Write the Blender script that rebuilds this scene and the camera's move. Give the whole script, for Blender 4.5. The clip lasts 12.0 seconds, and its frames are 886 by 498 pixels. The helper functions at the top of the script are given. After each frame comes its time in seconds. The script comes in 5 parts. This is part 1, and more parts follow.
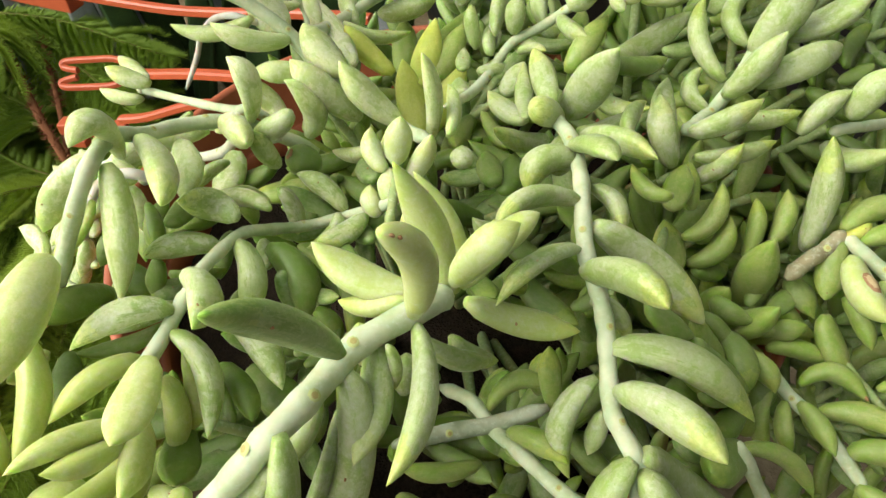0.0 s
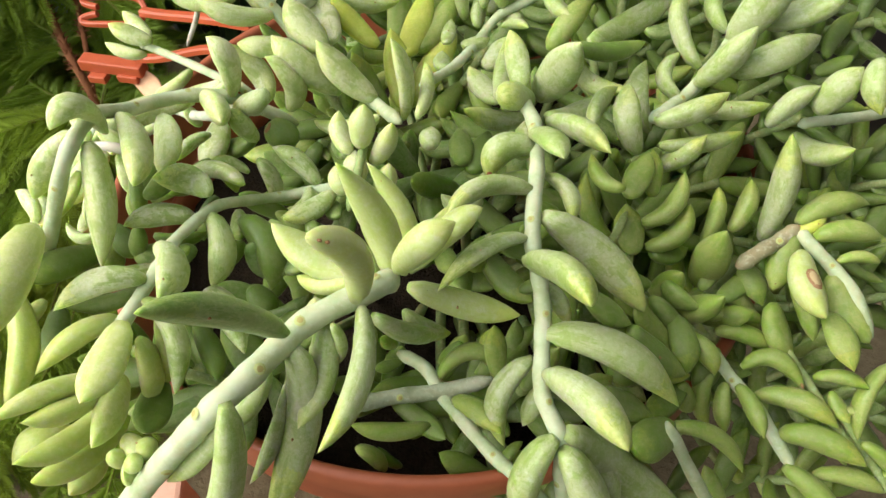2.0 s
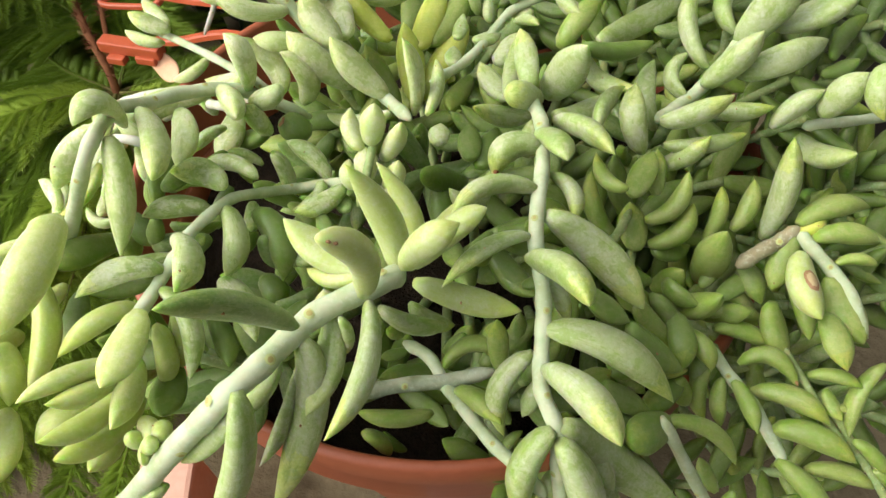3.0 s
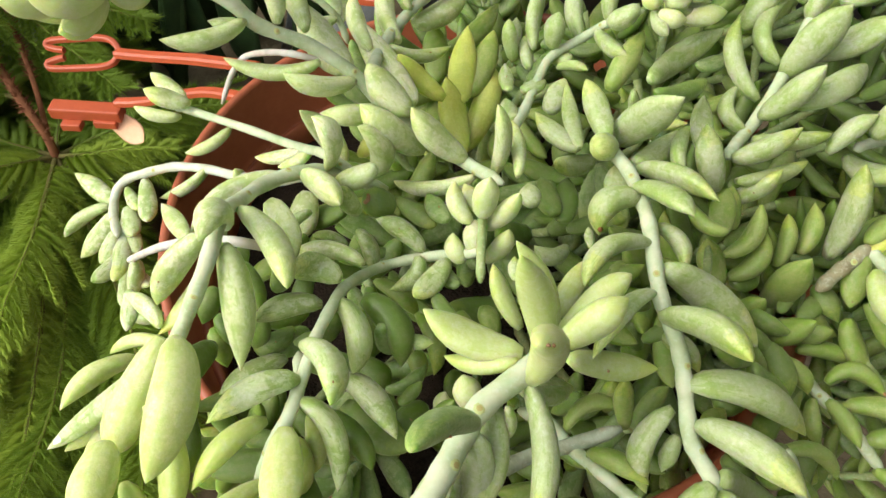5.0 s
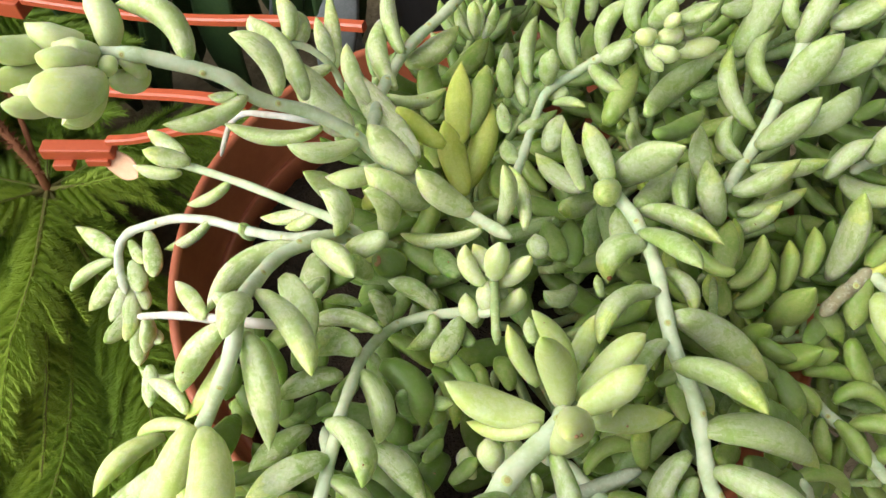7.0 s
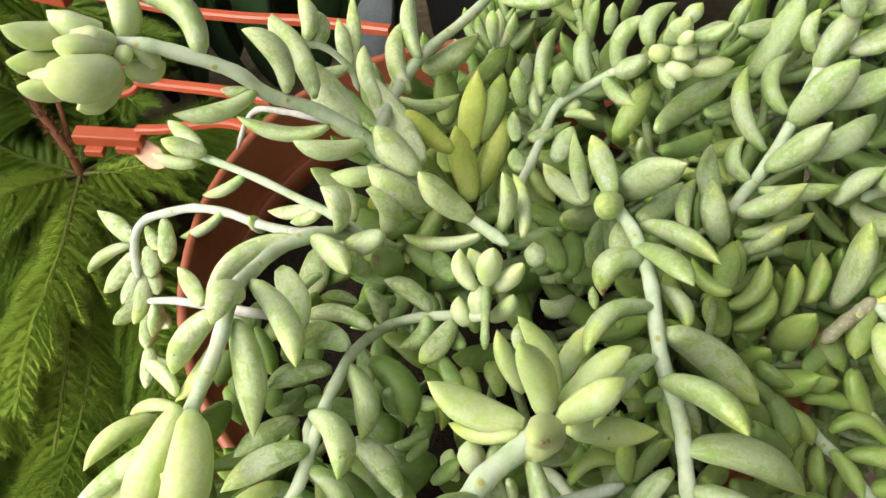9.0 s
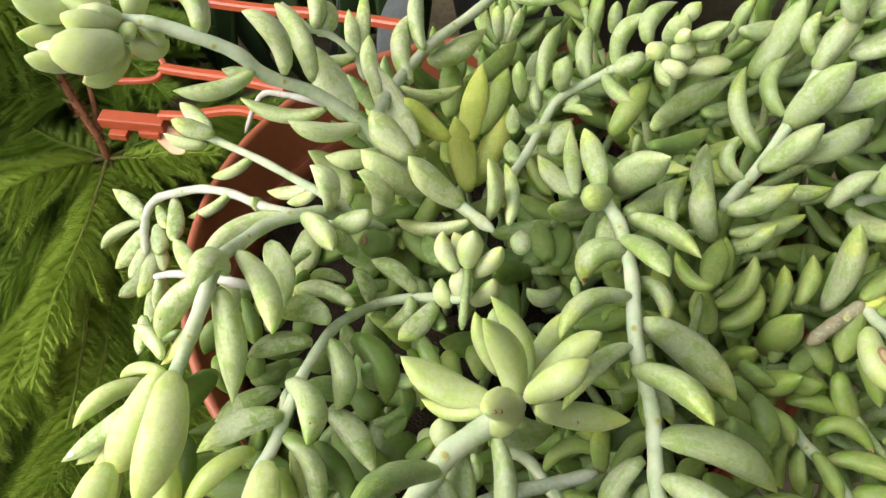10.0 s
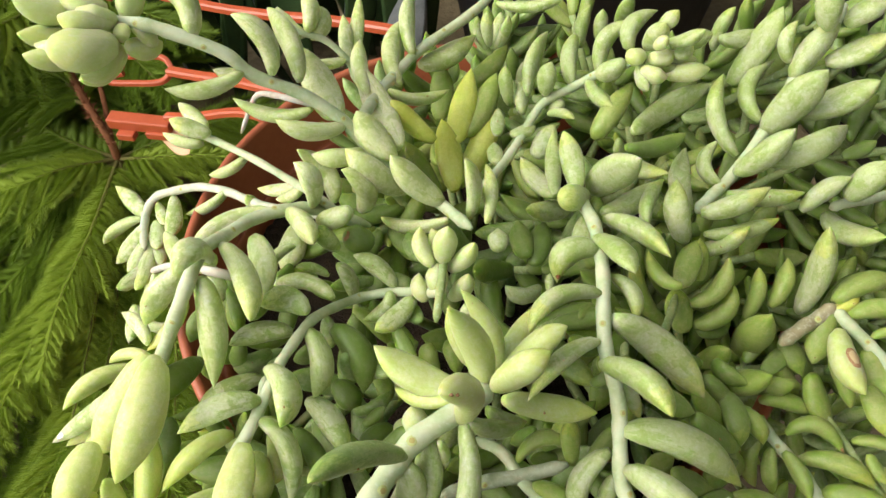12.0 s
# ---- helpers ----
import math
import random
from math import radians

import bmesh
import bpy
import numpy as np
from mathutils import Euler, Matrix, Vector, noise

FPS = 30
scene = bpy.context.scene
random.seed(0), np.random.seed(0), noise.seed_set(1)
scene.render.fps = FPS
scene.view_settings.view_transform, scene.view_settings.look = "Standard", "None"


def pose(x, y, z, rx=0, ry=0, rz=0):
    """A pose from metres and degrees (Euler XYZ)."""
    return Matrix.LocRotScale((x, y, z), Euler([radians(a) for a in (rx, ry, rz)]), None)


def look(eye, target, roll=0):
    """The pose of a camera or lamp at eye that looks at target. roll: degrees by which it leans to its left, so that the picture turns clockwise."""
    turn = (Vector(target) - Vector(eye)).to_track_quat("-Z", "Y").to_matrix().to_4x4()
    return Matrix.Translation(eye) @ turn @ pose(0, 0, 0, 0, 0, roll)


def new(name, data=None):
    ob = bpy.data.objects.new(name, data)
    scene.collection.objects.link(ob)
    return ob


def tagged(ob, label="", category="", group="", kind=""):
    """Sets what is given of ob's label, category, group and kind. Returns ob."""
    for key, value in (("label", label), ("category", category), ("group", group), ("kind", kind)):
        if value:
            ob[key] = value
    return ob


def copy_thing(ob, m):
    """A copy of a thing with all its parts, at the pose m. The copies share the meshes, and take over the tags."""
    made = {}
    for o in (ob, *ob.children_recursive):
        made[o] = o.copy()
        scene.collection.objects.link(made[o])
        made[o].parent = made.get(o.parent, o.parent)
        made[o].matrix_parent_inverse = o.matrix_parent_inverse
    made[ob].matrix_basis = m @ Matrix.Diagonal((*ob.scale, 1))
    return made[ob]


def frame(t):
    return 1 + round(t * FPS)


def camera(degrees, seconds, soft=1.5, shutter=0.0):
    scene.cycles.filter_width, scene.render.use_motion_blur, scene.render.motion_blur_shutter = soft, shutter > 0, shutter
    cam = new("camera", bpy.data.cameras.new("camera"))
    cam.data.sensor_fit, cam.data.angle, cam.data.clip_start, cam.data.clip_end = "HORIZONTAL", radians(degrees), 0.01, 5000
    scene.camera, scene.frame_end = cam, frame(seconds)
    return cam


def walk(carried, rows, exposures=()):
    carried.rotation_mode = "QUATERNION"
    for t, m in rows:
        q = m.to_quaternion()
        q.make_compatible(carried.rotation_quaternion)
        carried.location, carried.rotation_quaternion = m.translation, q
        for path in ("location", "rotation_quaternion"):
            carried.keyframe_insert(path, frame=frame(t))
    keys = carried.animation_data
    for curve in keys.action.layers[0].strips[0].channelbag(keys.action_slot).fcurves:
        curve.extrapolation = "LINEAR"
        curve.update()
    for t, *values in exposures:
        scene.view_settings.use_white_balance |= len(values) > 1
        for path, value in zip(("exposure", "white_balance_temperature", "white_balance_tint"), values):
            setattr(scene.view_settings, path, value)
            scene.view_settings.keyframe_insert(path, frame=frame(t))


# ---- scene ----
cam = camera(60.8, 12.0)
ROWS = [
    (0.0, 0.0034, -0.2210, 0.4123, 42.58, 1.69, -0.09),
    (0.5, 0.0088, -0.2159, 0.4156, 40.42, 2.14, 1.56),
    (1.0, 0.0143, -0.2144, 0.4159, 40.13, 2.74, 2.30),
    (1.5, 0.0138, -0.2183, 0.4257, 39.07, 1.84, 3.46),
    (2.0, 0.0262, -0.2172, 0.4327, 36.97, 1.95, 3.84),
    (2.5, 0.0333, -0.2227, 0.4363, 35.71, 2.09, 5.41),
    (3.0, 0.0286, -0.2169, 0.4414, 35.32, 2.07, 5.37),
    (3.5, 0.0142, -0.2146, 0.4497, 35.56, 1.91, 3.70),
    (3.7, 0.0062, -0.2146, 0.4503, 35.39, 1.70, 2.85),
    (5.3, -0.0385, -0.1889, 0.4483, 35.76, -0.30, -6.65),
    (5.5, -0.0358, -0.1837, 0.4488, 35.74, -0.02, -7.77),
    (6.0, -0.0360, -0.1828, 0.4580, 35.04, 0.45, -8.12),
    (6.5, -0.0354, -0.1800, 0.4627, 34.29, 0.80, -8.14),
    (7.0, -0.0407, -0.1780, 0.4659, 33.74, 0.92, -7.94),
    (9.0, -0.0298, -0.1820, 0.4673, 34.39, 1.07, -3.69),
    (9.5, -0.0239, -0.1856, 0.4657, 34.70, 1.19, -2.17),
    (10.0, -0.0154, -0.1917, 0.4673, 34.97, 1.65, -0.24),
    (10.5, -0.0082, -0.1935, 0.4673, 35.33, 1.66, 0.46),
    (11.0, -0.0059, -0.1941, 0.4683, 35.54, 1.76, 0.54),
    (11.5, -0.0051, -0.1965, 0.4691, 35.46, 2.07, 0.85),
    (12.0, -0.0032, -0.1999, 0.4716, 35.67, 2.07, 1.15),
]
EXPOSURE = 0.36
walk(cam, [(t, pose(x, y, z, rx, ry, rz)) for t, x, y, z, rx, ry, rz in ROWS],
     [(0.0, EXPOSURE, 6620, 8), (2.5, EXPOSURE, 6550, 11), (3.5, EXPOSURE - 0.02, 6350, 12), (5.5, EXPOSURE - 0.09, 6420, 12), (7.0, EXPOSURE - 0.08, 6200, 12), (9.5, EXPOSURE - 0.12, 6220, 13), (12.0, EXPOSURE - 0.10, 6650, 12)])


# ---- light ----
world = bpy.data.worlds.new("sky")
scene.world = world
world.use_nodes = True
SUN_ELEVATION, SUN_TURN = 46.0, -102.0
wn = world.node_tree.nodes
sky = wn.new("ShaderNodeTexSky")
sky.sky_type = "NISHITA"
sky.sun_disc = False
sky.sun_elevation = radians(SUN_ELEVATION)
sky.sun_rotation = radians(SUN_TURN)
sky.air_density, sky.dust_density, sky.ozone_density = 1.0, 4.0, 1.0
wn["Background"].inputs["Strength"].default_value = 0.29
haze = wn.new("ShaderNodeHueSaturation")
haze.inputs["Saturation"].default_value = 0.45
world.node_tree.links.new(sky.outputs[0], haze.inputs["Color"])
world.node_tree.links.new(haze.outputs[0], wn["Background"].inputs["Color"])
sun_data = bpy.data.lights.new("sun", "SUN")
sun_data.energy, sun_data.angle, sun_data.color = 1.15, radians(110), (1.0, 0.955, 0.88)
sun = new("sun", sun_data)
sun_from = Vector((math.sin(radians(SUN_TURN)) * math.cos(radians(SUN_ELEVATION)), math.cos(radians(SUN_TURN)) * math.cos(radians(SUN_ELEVATION)), math.sin(radians(SUN_ELEVATION))))
sun.matrix_world = look(sun_from * 3, (0, 0, 0.2))


# ---- materials ----
def material(name, rough=0.6, spec=0.5):
    m = bpy.data.materials.new(name)
    m.use_nodes = True
    n, l = m.node_tree.nodes, m.node_tree.links
    b = n["Principled BSDF"]
    b.inputs["Roughness"].default_value = rough
    b.inputs["Specular IOR Level"].default_value = spec
    return m, n, l, b


def ramp(n, l, source, *stops):
    r = n.new("ShaderNodeValToRGB")
    while len(r.color_ramp.elements) < len(stops):
        r.color_ramp.elements.new(0.5)
    for e, (p, c) in zip(r.color_ramp.elements, stops):
        e.position, e.color = p, (*c, 1)
    l.new(source, r.inputs[0])
    return r.outputs[0]


def noise_of(n, l, scale, detail=4.0, coords=None, rough=0.55):
    t = n.new("ShaderNodeTexNoise")
    t.inputs["Scale"].default_value, t.inputs["Detail"].default_value, t.inputs["Roughness"].default_value = scale, detail, rough
    if coords is None:
        coords = n.new("ShaderNodeTexCoord").outputs["Object"]
    l.new(coords, t.inputs["Vector"])
    return t.outputs["Fac"]


def mixed(n, l, fac, a, b, mode="MIX"):
    m = n.new("ShaderNodeMix")
    m.data_type, m.blend_type = "RGBA", mode
    for slot, v in ((0, fac), (6, a), (7, b)):
        if hasattr(v, "links"):
            l.new(v, m.inputs[slot])
        else:
            m.inputs[slot].default_value = v if slot == 0 else (*v, 1)
    return m.outputs[2]


def bumped(n, l, b, height, strength, distance):
    k = n.new("ShaderNodeBump")
    k.inputs["Strength"].default_value, k.inputs["Distance"].default_value = strength, distance
    l.new(height, k.inputs["Height"])
    l.new(k.outputs[0], b.inputs["Normal"])


def plain(name, a, b_col, scale=40, rough=0.6, spec=0.4, bump=0.2, depth=0.001):
    m, n, l, b = material(name, rough, spec)
    c = noise_of(n, l, scale)
    f = noise_of(n, l, scale * 9)
    l.new(mixed(n, l, 0.35, ramp(n, l, c, (0.3, a), (0.7, b_col)), ramp(n, l, f, (0.35, a), (0.65, b_col))), b.inputs["Base Color"])
    bumped(n, l, b, f, bump, depth)
    return m


def leaf_material(name, low, high, tip, rubbed, amount, bloom=0.3):
    """Succulent skin: greens from leaf to leaf, a yellower tip, a pale waxy bloom that is rubbed off in patches."""
    low, high, tip, rubbed = ((c[0] * 1.05, c[1], c[2]) for c in (low, high, tip, rubbed))
    m, n, l, b = material(name, 0.5, 0.35)
    add = n.new("ShaderNodeMath")
    add.operation = "ADD"
    l.new(n.new("ShaderNodeObjectInfo").outputs["Random"], add.inputs[0])
    geo = n.new("ShaderNodeNewGeometry")
    l.new(geo.outputs["Random Per Island"], add.inputs[1])
    wrap = n.new("ShaderNodeMath")
    wrap.operation = "FRACT"
    l.new(add.outputs[0], wrap.inputs[0])
    info = wrap.outputs[0]
    uv = n.new("ShaderNodeUVMap").outputs[0]
    split = n.new("ShaderNodeSeparateXYZ")
    l.new(uv, split.inputs[0])
    place = geo.outputs["Position"]
    base = ramp(n, l, info, (0.0, low), (1.0, high))
    big = noise_of(n, l, 70, 3, place)
    base = mixed(n, l, ramp(n, l, big, (0.38, (0, 0, 0)), (0.66, (0.4, 0.4, 0.4))), base, high)
    wander = n.new("ShaderNodeMath")
    wander.operation = "MULTIPLY_ADD"
    l.new(noise_of(n, l, 130, 4, place, 0.65), wander.inputs[0])
    wander.inputs[1].default_value = 0.7
    l.new(split.outputs[0], wander.inputs[2])
    along = ramp(n, l, wander.outputs[0], (0.66, (0, 0, 0)), (1.0, (0.20, 0.20, 0.20)), (1.32, (0.70, 0.70, 0.70)))
    pick = n.new("ShaderNodeMath")
    pick.operation = "MULTIPLY"
    l.new(info, pick.inputs[0])
    pick.inputs[1].default_value = 7.31
    other = n.new("ShaderNodeMath")
    other.operation = "FRACT"
    l.new(pick.outputs[0], other.inputs[0])
    along = mixed(n, l, 1.0, along, ramp(n, l, other.outputs[0], (0.25, (0.12, 0.12, 0.12)), (0.9, (1, 1, 1))), "MULTIPLY")
    base = mixed(n, l, along, base, tip)
    stretch = n.new("ShaderNodeMapping")
    stretch.inputs["Scale"].default_value = (0.35, 1.0, 1.0)
    l.new(uv, stretch.inputs["Vector"])
    wax = noise_of(n, l, 190, 6, place, 0.68)
    edge = ramp(n, l, wax, (0.475, (0, 0, 0)), (0.505, (1, 1, 1)))
    region = ramp(n, l, noise_of(n, l, 75, 2, place), (0.48, (0, 0, 0)), (0.52, (1, 1, 1)))
    patch = mixed(n, l, 1.0, edge, region, "MULTIPLY")
    k = n.new("ShaderNodeMath")
    k.operation = "MULTIPLY"
    l.new(patch, k.inputs[0])
    k.inputs[1].default_value = amount
    base = mixed(n, l, k.outputs[0], base, rubbed)
    scratch = ramp(n, l, noise_of(n, l, 9, 5, stretch.outputs[0], 0.7), (0.54, (0, 0, 0)), (0.56, (amount, amount, amount)))
    base = mixed(n, l, scratch, base, rubbed)
    dust = ramp(n, l, noise_of(n, l, 420, 4, place, 0.7), (0.50, (0, 0, 0)), (0.66, (bloom, bloom, bloom)))
    base = mixed(n, l, dust, base, (0.58, 0.62, 0.46))
    powder = ramp(n, l, noise_of(n, l, 800, 3, place, 0.75), (0.40, (0, 0, 0)), (0.60, (0.34, 0.34, 0.34)))
    base = mixed(n, l, powder, base, rubbed)
    speck = noise_of(n, l, 1100, 2, place)
    base = mixed(n, l, ramp(n, l, speck, (0.76, (0, 0, 0)), (0.80, (0.6, 0.6, 0.6))), base, (0.16, 0.13, 0.05))
    l.new(base, b.inputs["Base Color"])
    l.new(ramp(n, l, patch, (0.0, (0.50, 0.50, 0.50)), (1.0, (0.30, 0.30, 0.30))), b.inputs["Roughness"])
    b.inputs["Subsurface Weight"].default_value = 0.85
    b.inputs["Subsurface Radius"].default_value = (0.6, 0.9, 0.3)
    b.inputs["Subsurface Scale"].default_value = 0.0045
    bumped(n, l, b, wax, 0.5, 0.0008)
    return m


RUBBED = (0.20, 0.31, 0.05)
LEAF = {
    "": leaf_material("succulent_green", (0.30, 0.385, 0.165), (0.41, 0.47, 0.285), (0.47, 0.54, 0.10), RUBBED, 0.5),
    "l": leaf_material("succulent_frosted_green", (0.375, 0.46, 0.215), (0.49, 0.555, 0.335), (0.50, 0.57, 0.15), (0.23, 0.34, 0.08), 0.75, 0.4),
    "f": leaf_material("succulent_white_frosted", (0.46, 0.545, 0.265), (0.58, 0.64, 0.39), (0.52, 0.59, 0.16), (0.29, 0.40, 0.10), 0.55, 0.35),
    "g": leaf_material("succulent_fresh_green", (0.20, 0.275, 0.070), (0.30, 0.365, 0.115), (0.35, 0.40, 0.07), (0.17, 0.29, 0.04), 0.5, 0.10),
    "v": leaf_material("succulent_light_yellow_green", (0.46, 0.55, 0.18), (0.56, 0.63, 0.28), (0.54, 0.60, 0.13), (0.38, 0.50, 0.11), 0.4),
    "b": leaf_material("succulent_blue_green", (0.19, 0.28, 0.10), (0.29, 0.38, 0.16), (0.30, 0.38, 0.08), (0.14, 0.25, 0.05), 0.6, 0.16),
    # Deep green leaves, and fill leaves whose gap shade is put into this colour.
    "d": leaf_material("succulent_deep_green_gap_shade", (0.12, 0.19, 0.05), (0.20, 0.27, 0.08), (0.26, 0.34, 0.06), (0.12, 0.22, 0.03), 0.5, 0.07),
    "y": leaf_material("succulent_yellow_green", (0.46, 0.54, 0.10), (0.55, 0.62, 0.17), (0.50, 0.55, 0.09), (0.36, 0.45, 0.06), 0.4, 0.08),
    "p": leaf_material("succulent_pale_bud", (0.44, 0.52, 0.27), (0.54, 0.60, 0.36), (0.48, 0.53, 0.16), (0.38, 0.48, 0.13), 0.4),
    "t": leaf_material("succulent_yellowing", (0.40, 0.49, 0.20), (0.46, 0.545, 0.26), (0.46, 0.53, 0.10), (0.35, 0.45, 0.09), 0.4),
}
LEAF["k"] = leaf_material("succulent_orange_tipped", (0.42, 0.50, 0.21), (0.47, 0.55, 0.26), (0.58, 0.47, 0.16), (0.40, 0.46, 0.12), 0.3)
# Pale rosette green, raised further to stand in for light from the upper left.
LEAF["r"] = leaf_material("succulent_pale_lit_rosette", (0.48, 0.56, 0.28), (0.55, 0.62, 0.35), (0.50, 0.56, 0.18), (0.42, 0.53, 0.18), 0.3)
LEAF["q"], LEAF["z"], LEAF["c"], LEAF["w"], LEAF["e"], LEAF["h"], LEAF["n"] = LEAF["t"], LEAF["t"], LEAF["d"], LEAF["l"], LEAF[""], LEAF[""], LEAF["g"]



def stem_material(name, a, b_col):
    m, n, l, b = material(name, 0.6, 0.3)
    place = n.new("ShaderNodeNewGeometry").outputs["Position"]
    c = noise_of(n, l, 120, 3, place)
    f = noise_of(n, l, 600, 5, place, 0.7)
    base = ramp(n, l, c, (0.35, a), (0.65, b_col))
    base = mixed(n, l, ramp(n, l, f, (0.52, (0, 0, 0)), (0.66, (0.4, 0.4, 0.4))), base, (0.54, 0.60, 0.44))
    l.new(base, b.inputs["Base Color"])
    bumped(n, l, b, f, 0.25, 0.0006)
    b.inputs["Subsurface Weight"].default_value = 0.18
    b.inputs["Subsurface Scale"].default_value = 0.003
    return m


STEM_GREEN = stem_material("young_succulent_stem", (0.20, 0.28, 0.09), (0.30, 0.37, 0.14))
STEM = stem_material("succulent_stem", (0.34, 0.42, 0.22), (0.50, 0.56, 0.36))
WOODY = stem_material("old_woody_stem", (0.19, 0.17, 0.09), (0.29, 0.27, 0.15))
WEATHERED = stem_material("weathered_grey_stem", (0.16, 0.20, 0.10), (0.38, 0.42, 0.29))
PALE = stem_material("pale_corky_stem", (0.38, 0.42, 0.28), (0.56, 0.58, 0.45))
DRY = stem_material("dried_white_stem", (0.46, 0.44, 0.35), (0.62, 0.60, 0.52))
WOUND = plain("dry_leaf_wound", (0.50, 0.42, 0.22), (0.42, 0.30, 0.14), 300, 0.8, 0.2)
WOUND_CORE = plain("brown_leaf_wound", (0.40, 0.25, 0.13), (0.24, 0.13, 0.05), 400, 0.85, 0.2)
PEACH = plain("dried_peach_leaf", (0.62, 0.36, 0.20), (0.70, 0.46, 0.28), 120, 0.8, 0.2)
SCAR_CORE = plain("leaf_scar_core", (0.42, 0.38, 0.13), (0.30, 0.25, 0.09), 500, 0.85, 0.2)
SCAR = plain("leaf_scar", (0.44, 0.50, 0.20), (0.38, 0.42, 0.16), 300, 0.8, 0.2)
TERRACOTTA = plain("terracotta_plastic", (0.36, 0.105, 0.045), (0.28, 0.075, 0.03), 30, 0.45, 0.4, 0.08, 0.0005)
ORANGE = plain("orange_plastic", (0.42, 0.085, 0.028), (0.34, 0.065, 0.022), 60, 0.4, 0.5, 0.1, 0.0005)
SOIL = plain("potting_soil", (0.012, 0.009, 0.006), (0.045, 0.032, 0.02), 90, 0.95, 0.1, 1.0, 0.004)
GROUND = plain("trodden_ground", (0.09, 0.072, 0.04), (0.19, 0.155, 0.09), 14, 0.95, 0.1, 0.8, 0.004)
NEEDLE = plain("conifer_needles", (0.115, 0.195, 0.014), (0.18, 0.28, 0.022), 30, 0.6, 0.25, 0.1)
NEEDLE_YOUNG = plain("young_conifer_needles", (0.19, 0.29, 0.022), (0.28, 0.38, 0.038), 30, 0.6, 0.25, 0.1)
TWIG = plain("green_twig_bark", (0.10, 0.11, 0.025), (0.16, 0.13, 0.04), 200, 0.8, 0.2, 0.5)
BARK = plain("brown_twig_bark", (0.16, 0.06, 0.025), (0.24, 0.10, 0.04), 200, 0.85, 0.2, 0.6)
PINK = plain("pale_clay_pot", (0.50, 0.29, 0.20), (0.58, 0.36, 0.26), 30, 0.7, 0.3)
BLACK = plain("black_plastic", (0.018, 0.018, 0.02), (0.03, 0.03, 0.034), 30, 0.5, 0.4)
GREY_LEAF = plain("grey_felted_leaf", (0.15, 0.17, 0.16), (0.26, 0.28, 0.27), 60, 0.8, 0.2)
DARK_LEAF = plain("dark_foliage", (0.02, 0.045, 0.015), (0.04, 0.08, 0.02), 60, 0.6, 0.3)
PAPER = plain("white_paper", (0.72, 0.70, 0.68), (0.80, 0.78, 0.76), 60, 0.7, 0.2, 0.05)
INK = plain("grey_ink", (0.10, 0.10, 0.12), (0.14, 0.14, 0.16), 60, 0.7, 0.2, 0.02)
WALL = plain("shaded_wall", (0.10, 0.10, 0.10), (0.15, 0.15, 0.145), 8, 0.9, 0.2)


# ---- mesh tools ----
def mesh_of(name, verts, faces, mat, smooth=True):
    me = bpy.data.meshes.new(name)
    me.from_pydata([tuple(v) for v in verts], [], faces)
    if smooth:
        me.polygons.foreach_set("use_smooth", [True] * len(me.polygons))
    me.materials.append(mat)
    me.update()
    return me


def part(name, me, parent, place=(0, 0, 0), label=""):
    ob = new(name, me)
    ob.parent = parent
    ob.location = place
    return tagged(ob, label) if label else ob


def rings(path, radii, side, sides=10, flat=1.0, close=True, inner=1.0):
    """A skin of rings along a path; side is the direction of the rings' first axis at the start."""
    verts, faces = [], []
    path = [Vector(p) for p in path]
    u = Vector(side)
    for i, p in enumerate(path):
        d = (path[min(i + 1, len(path) - 1)] - path[max(i - 1, 0)]).normalized()
        u = (u - d * u.dot(d)).normalized()
        v = d.cross(u)
        for k in range(sides):
            a = 2 * math.pi * k / sides
            verts.append(p + radii[i] * (u * math.cos(a) + v * (flat * math.sin(a) * (inner if k < sides / 2 else 1.0))))
    for i in range(len(path) - 1):
        for k in range(sides):
            a, b = i * sides + k, i * sides + (k + 1) % sides
            faces.append((a, b, b + sides, a + sides))
    if close:
        faces.append(tuple(range(sides))[::-1])
        faces.append(tuple(range((len(path) - 1) * sides, len(path) * sides)))
    return verts, faces


def spline(points, steps=6):
    """Catmull-Rom curve through points."""
    p = [Vector(q) for q in points]
    p = [p[0] * 2 - p[1], *p, p[-1] * 2 - p[-2]]
    out = []
    for i in range(1, len(p) - 2):
        for s in range(steps):
            t = s / steps
            out.append(0.5 * (2 * p[i] + (p[i + 1] - p[i - 1]) * t + (2 * p[i - 1] - 5 * p[i] + 4 * p[i + 1] - p[i + 2]) * t * t + (3 * p[i] - p[i - 1] - 3 * p[i + 1] + p[i + 2]) * t ** 3))
    return out + [p[-2]]


def box(bm, centre, size, turn=0.0, bevel=0.0):
    r = bmesh.ops.create_cube(bm, size=1.0, matrix=Matrix.Translation(centre) @ Matrix.Rotation(turn, 4, "Z") @ Matrix.Diagonal((*size, 1)))
    if bevel:
        edges = list({e for v in r["verts"] for e in v.link_edges})
        bmesh.ops.bevel(bm, geom=edges, offset=bevel, segments=2, affect="EDGES", profile=0.6)


def from_bm(name, bm, mat, smooth=False):
    me = bpy.data.meshes.new(name)
    bm.to_mesh(me)
    bm.free()
    if smooth:
        me.polygons.foreach_set("use_smooth", [True] * len(me.polygons))
    me.materials.append(mat)
    return me


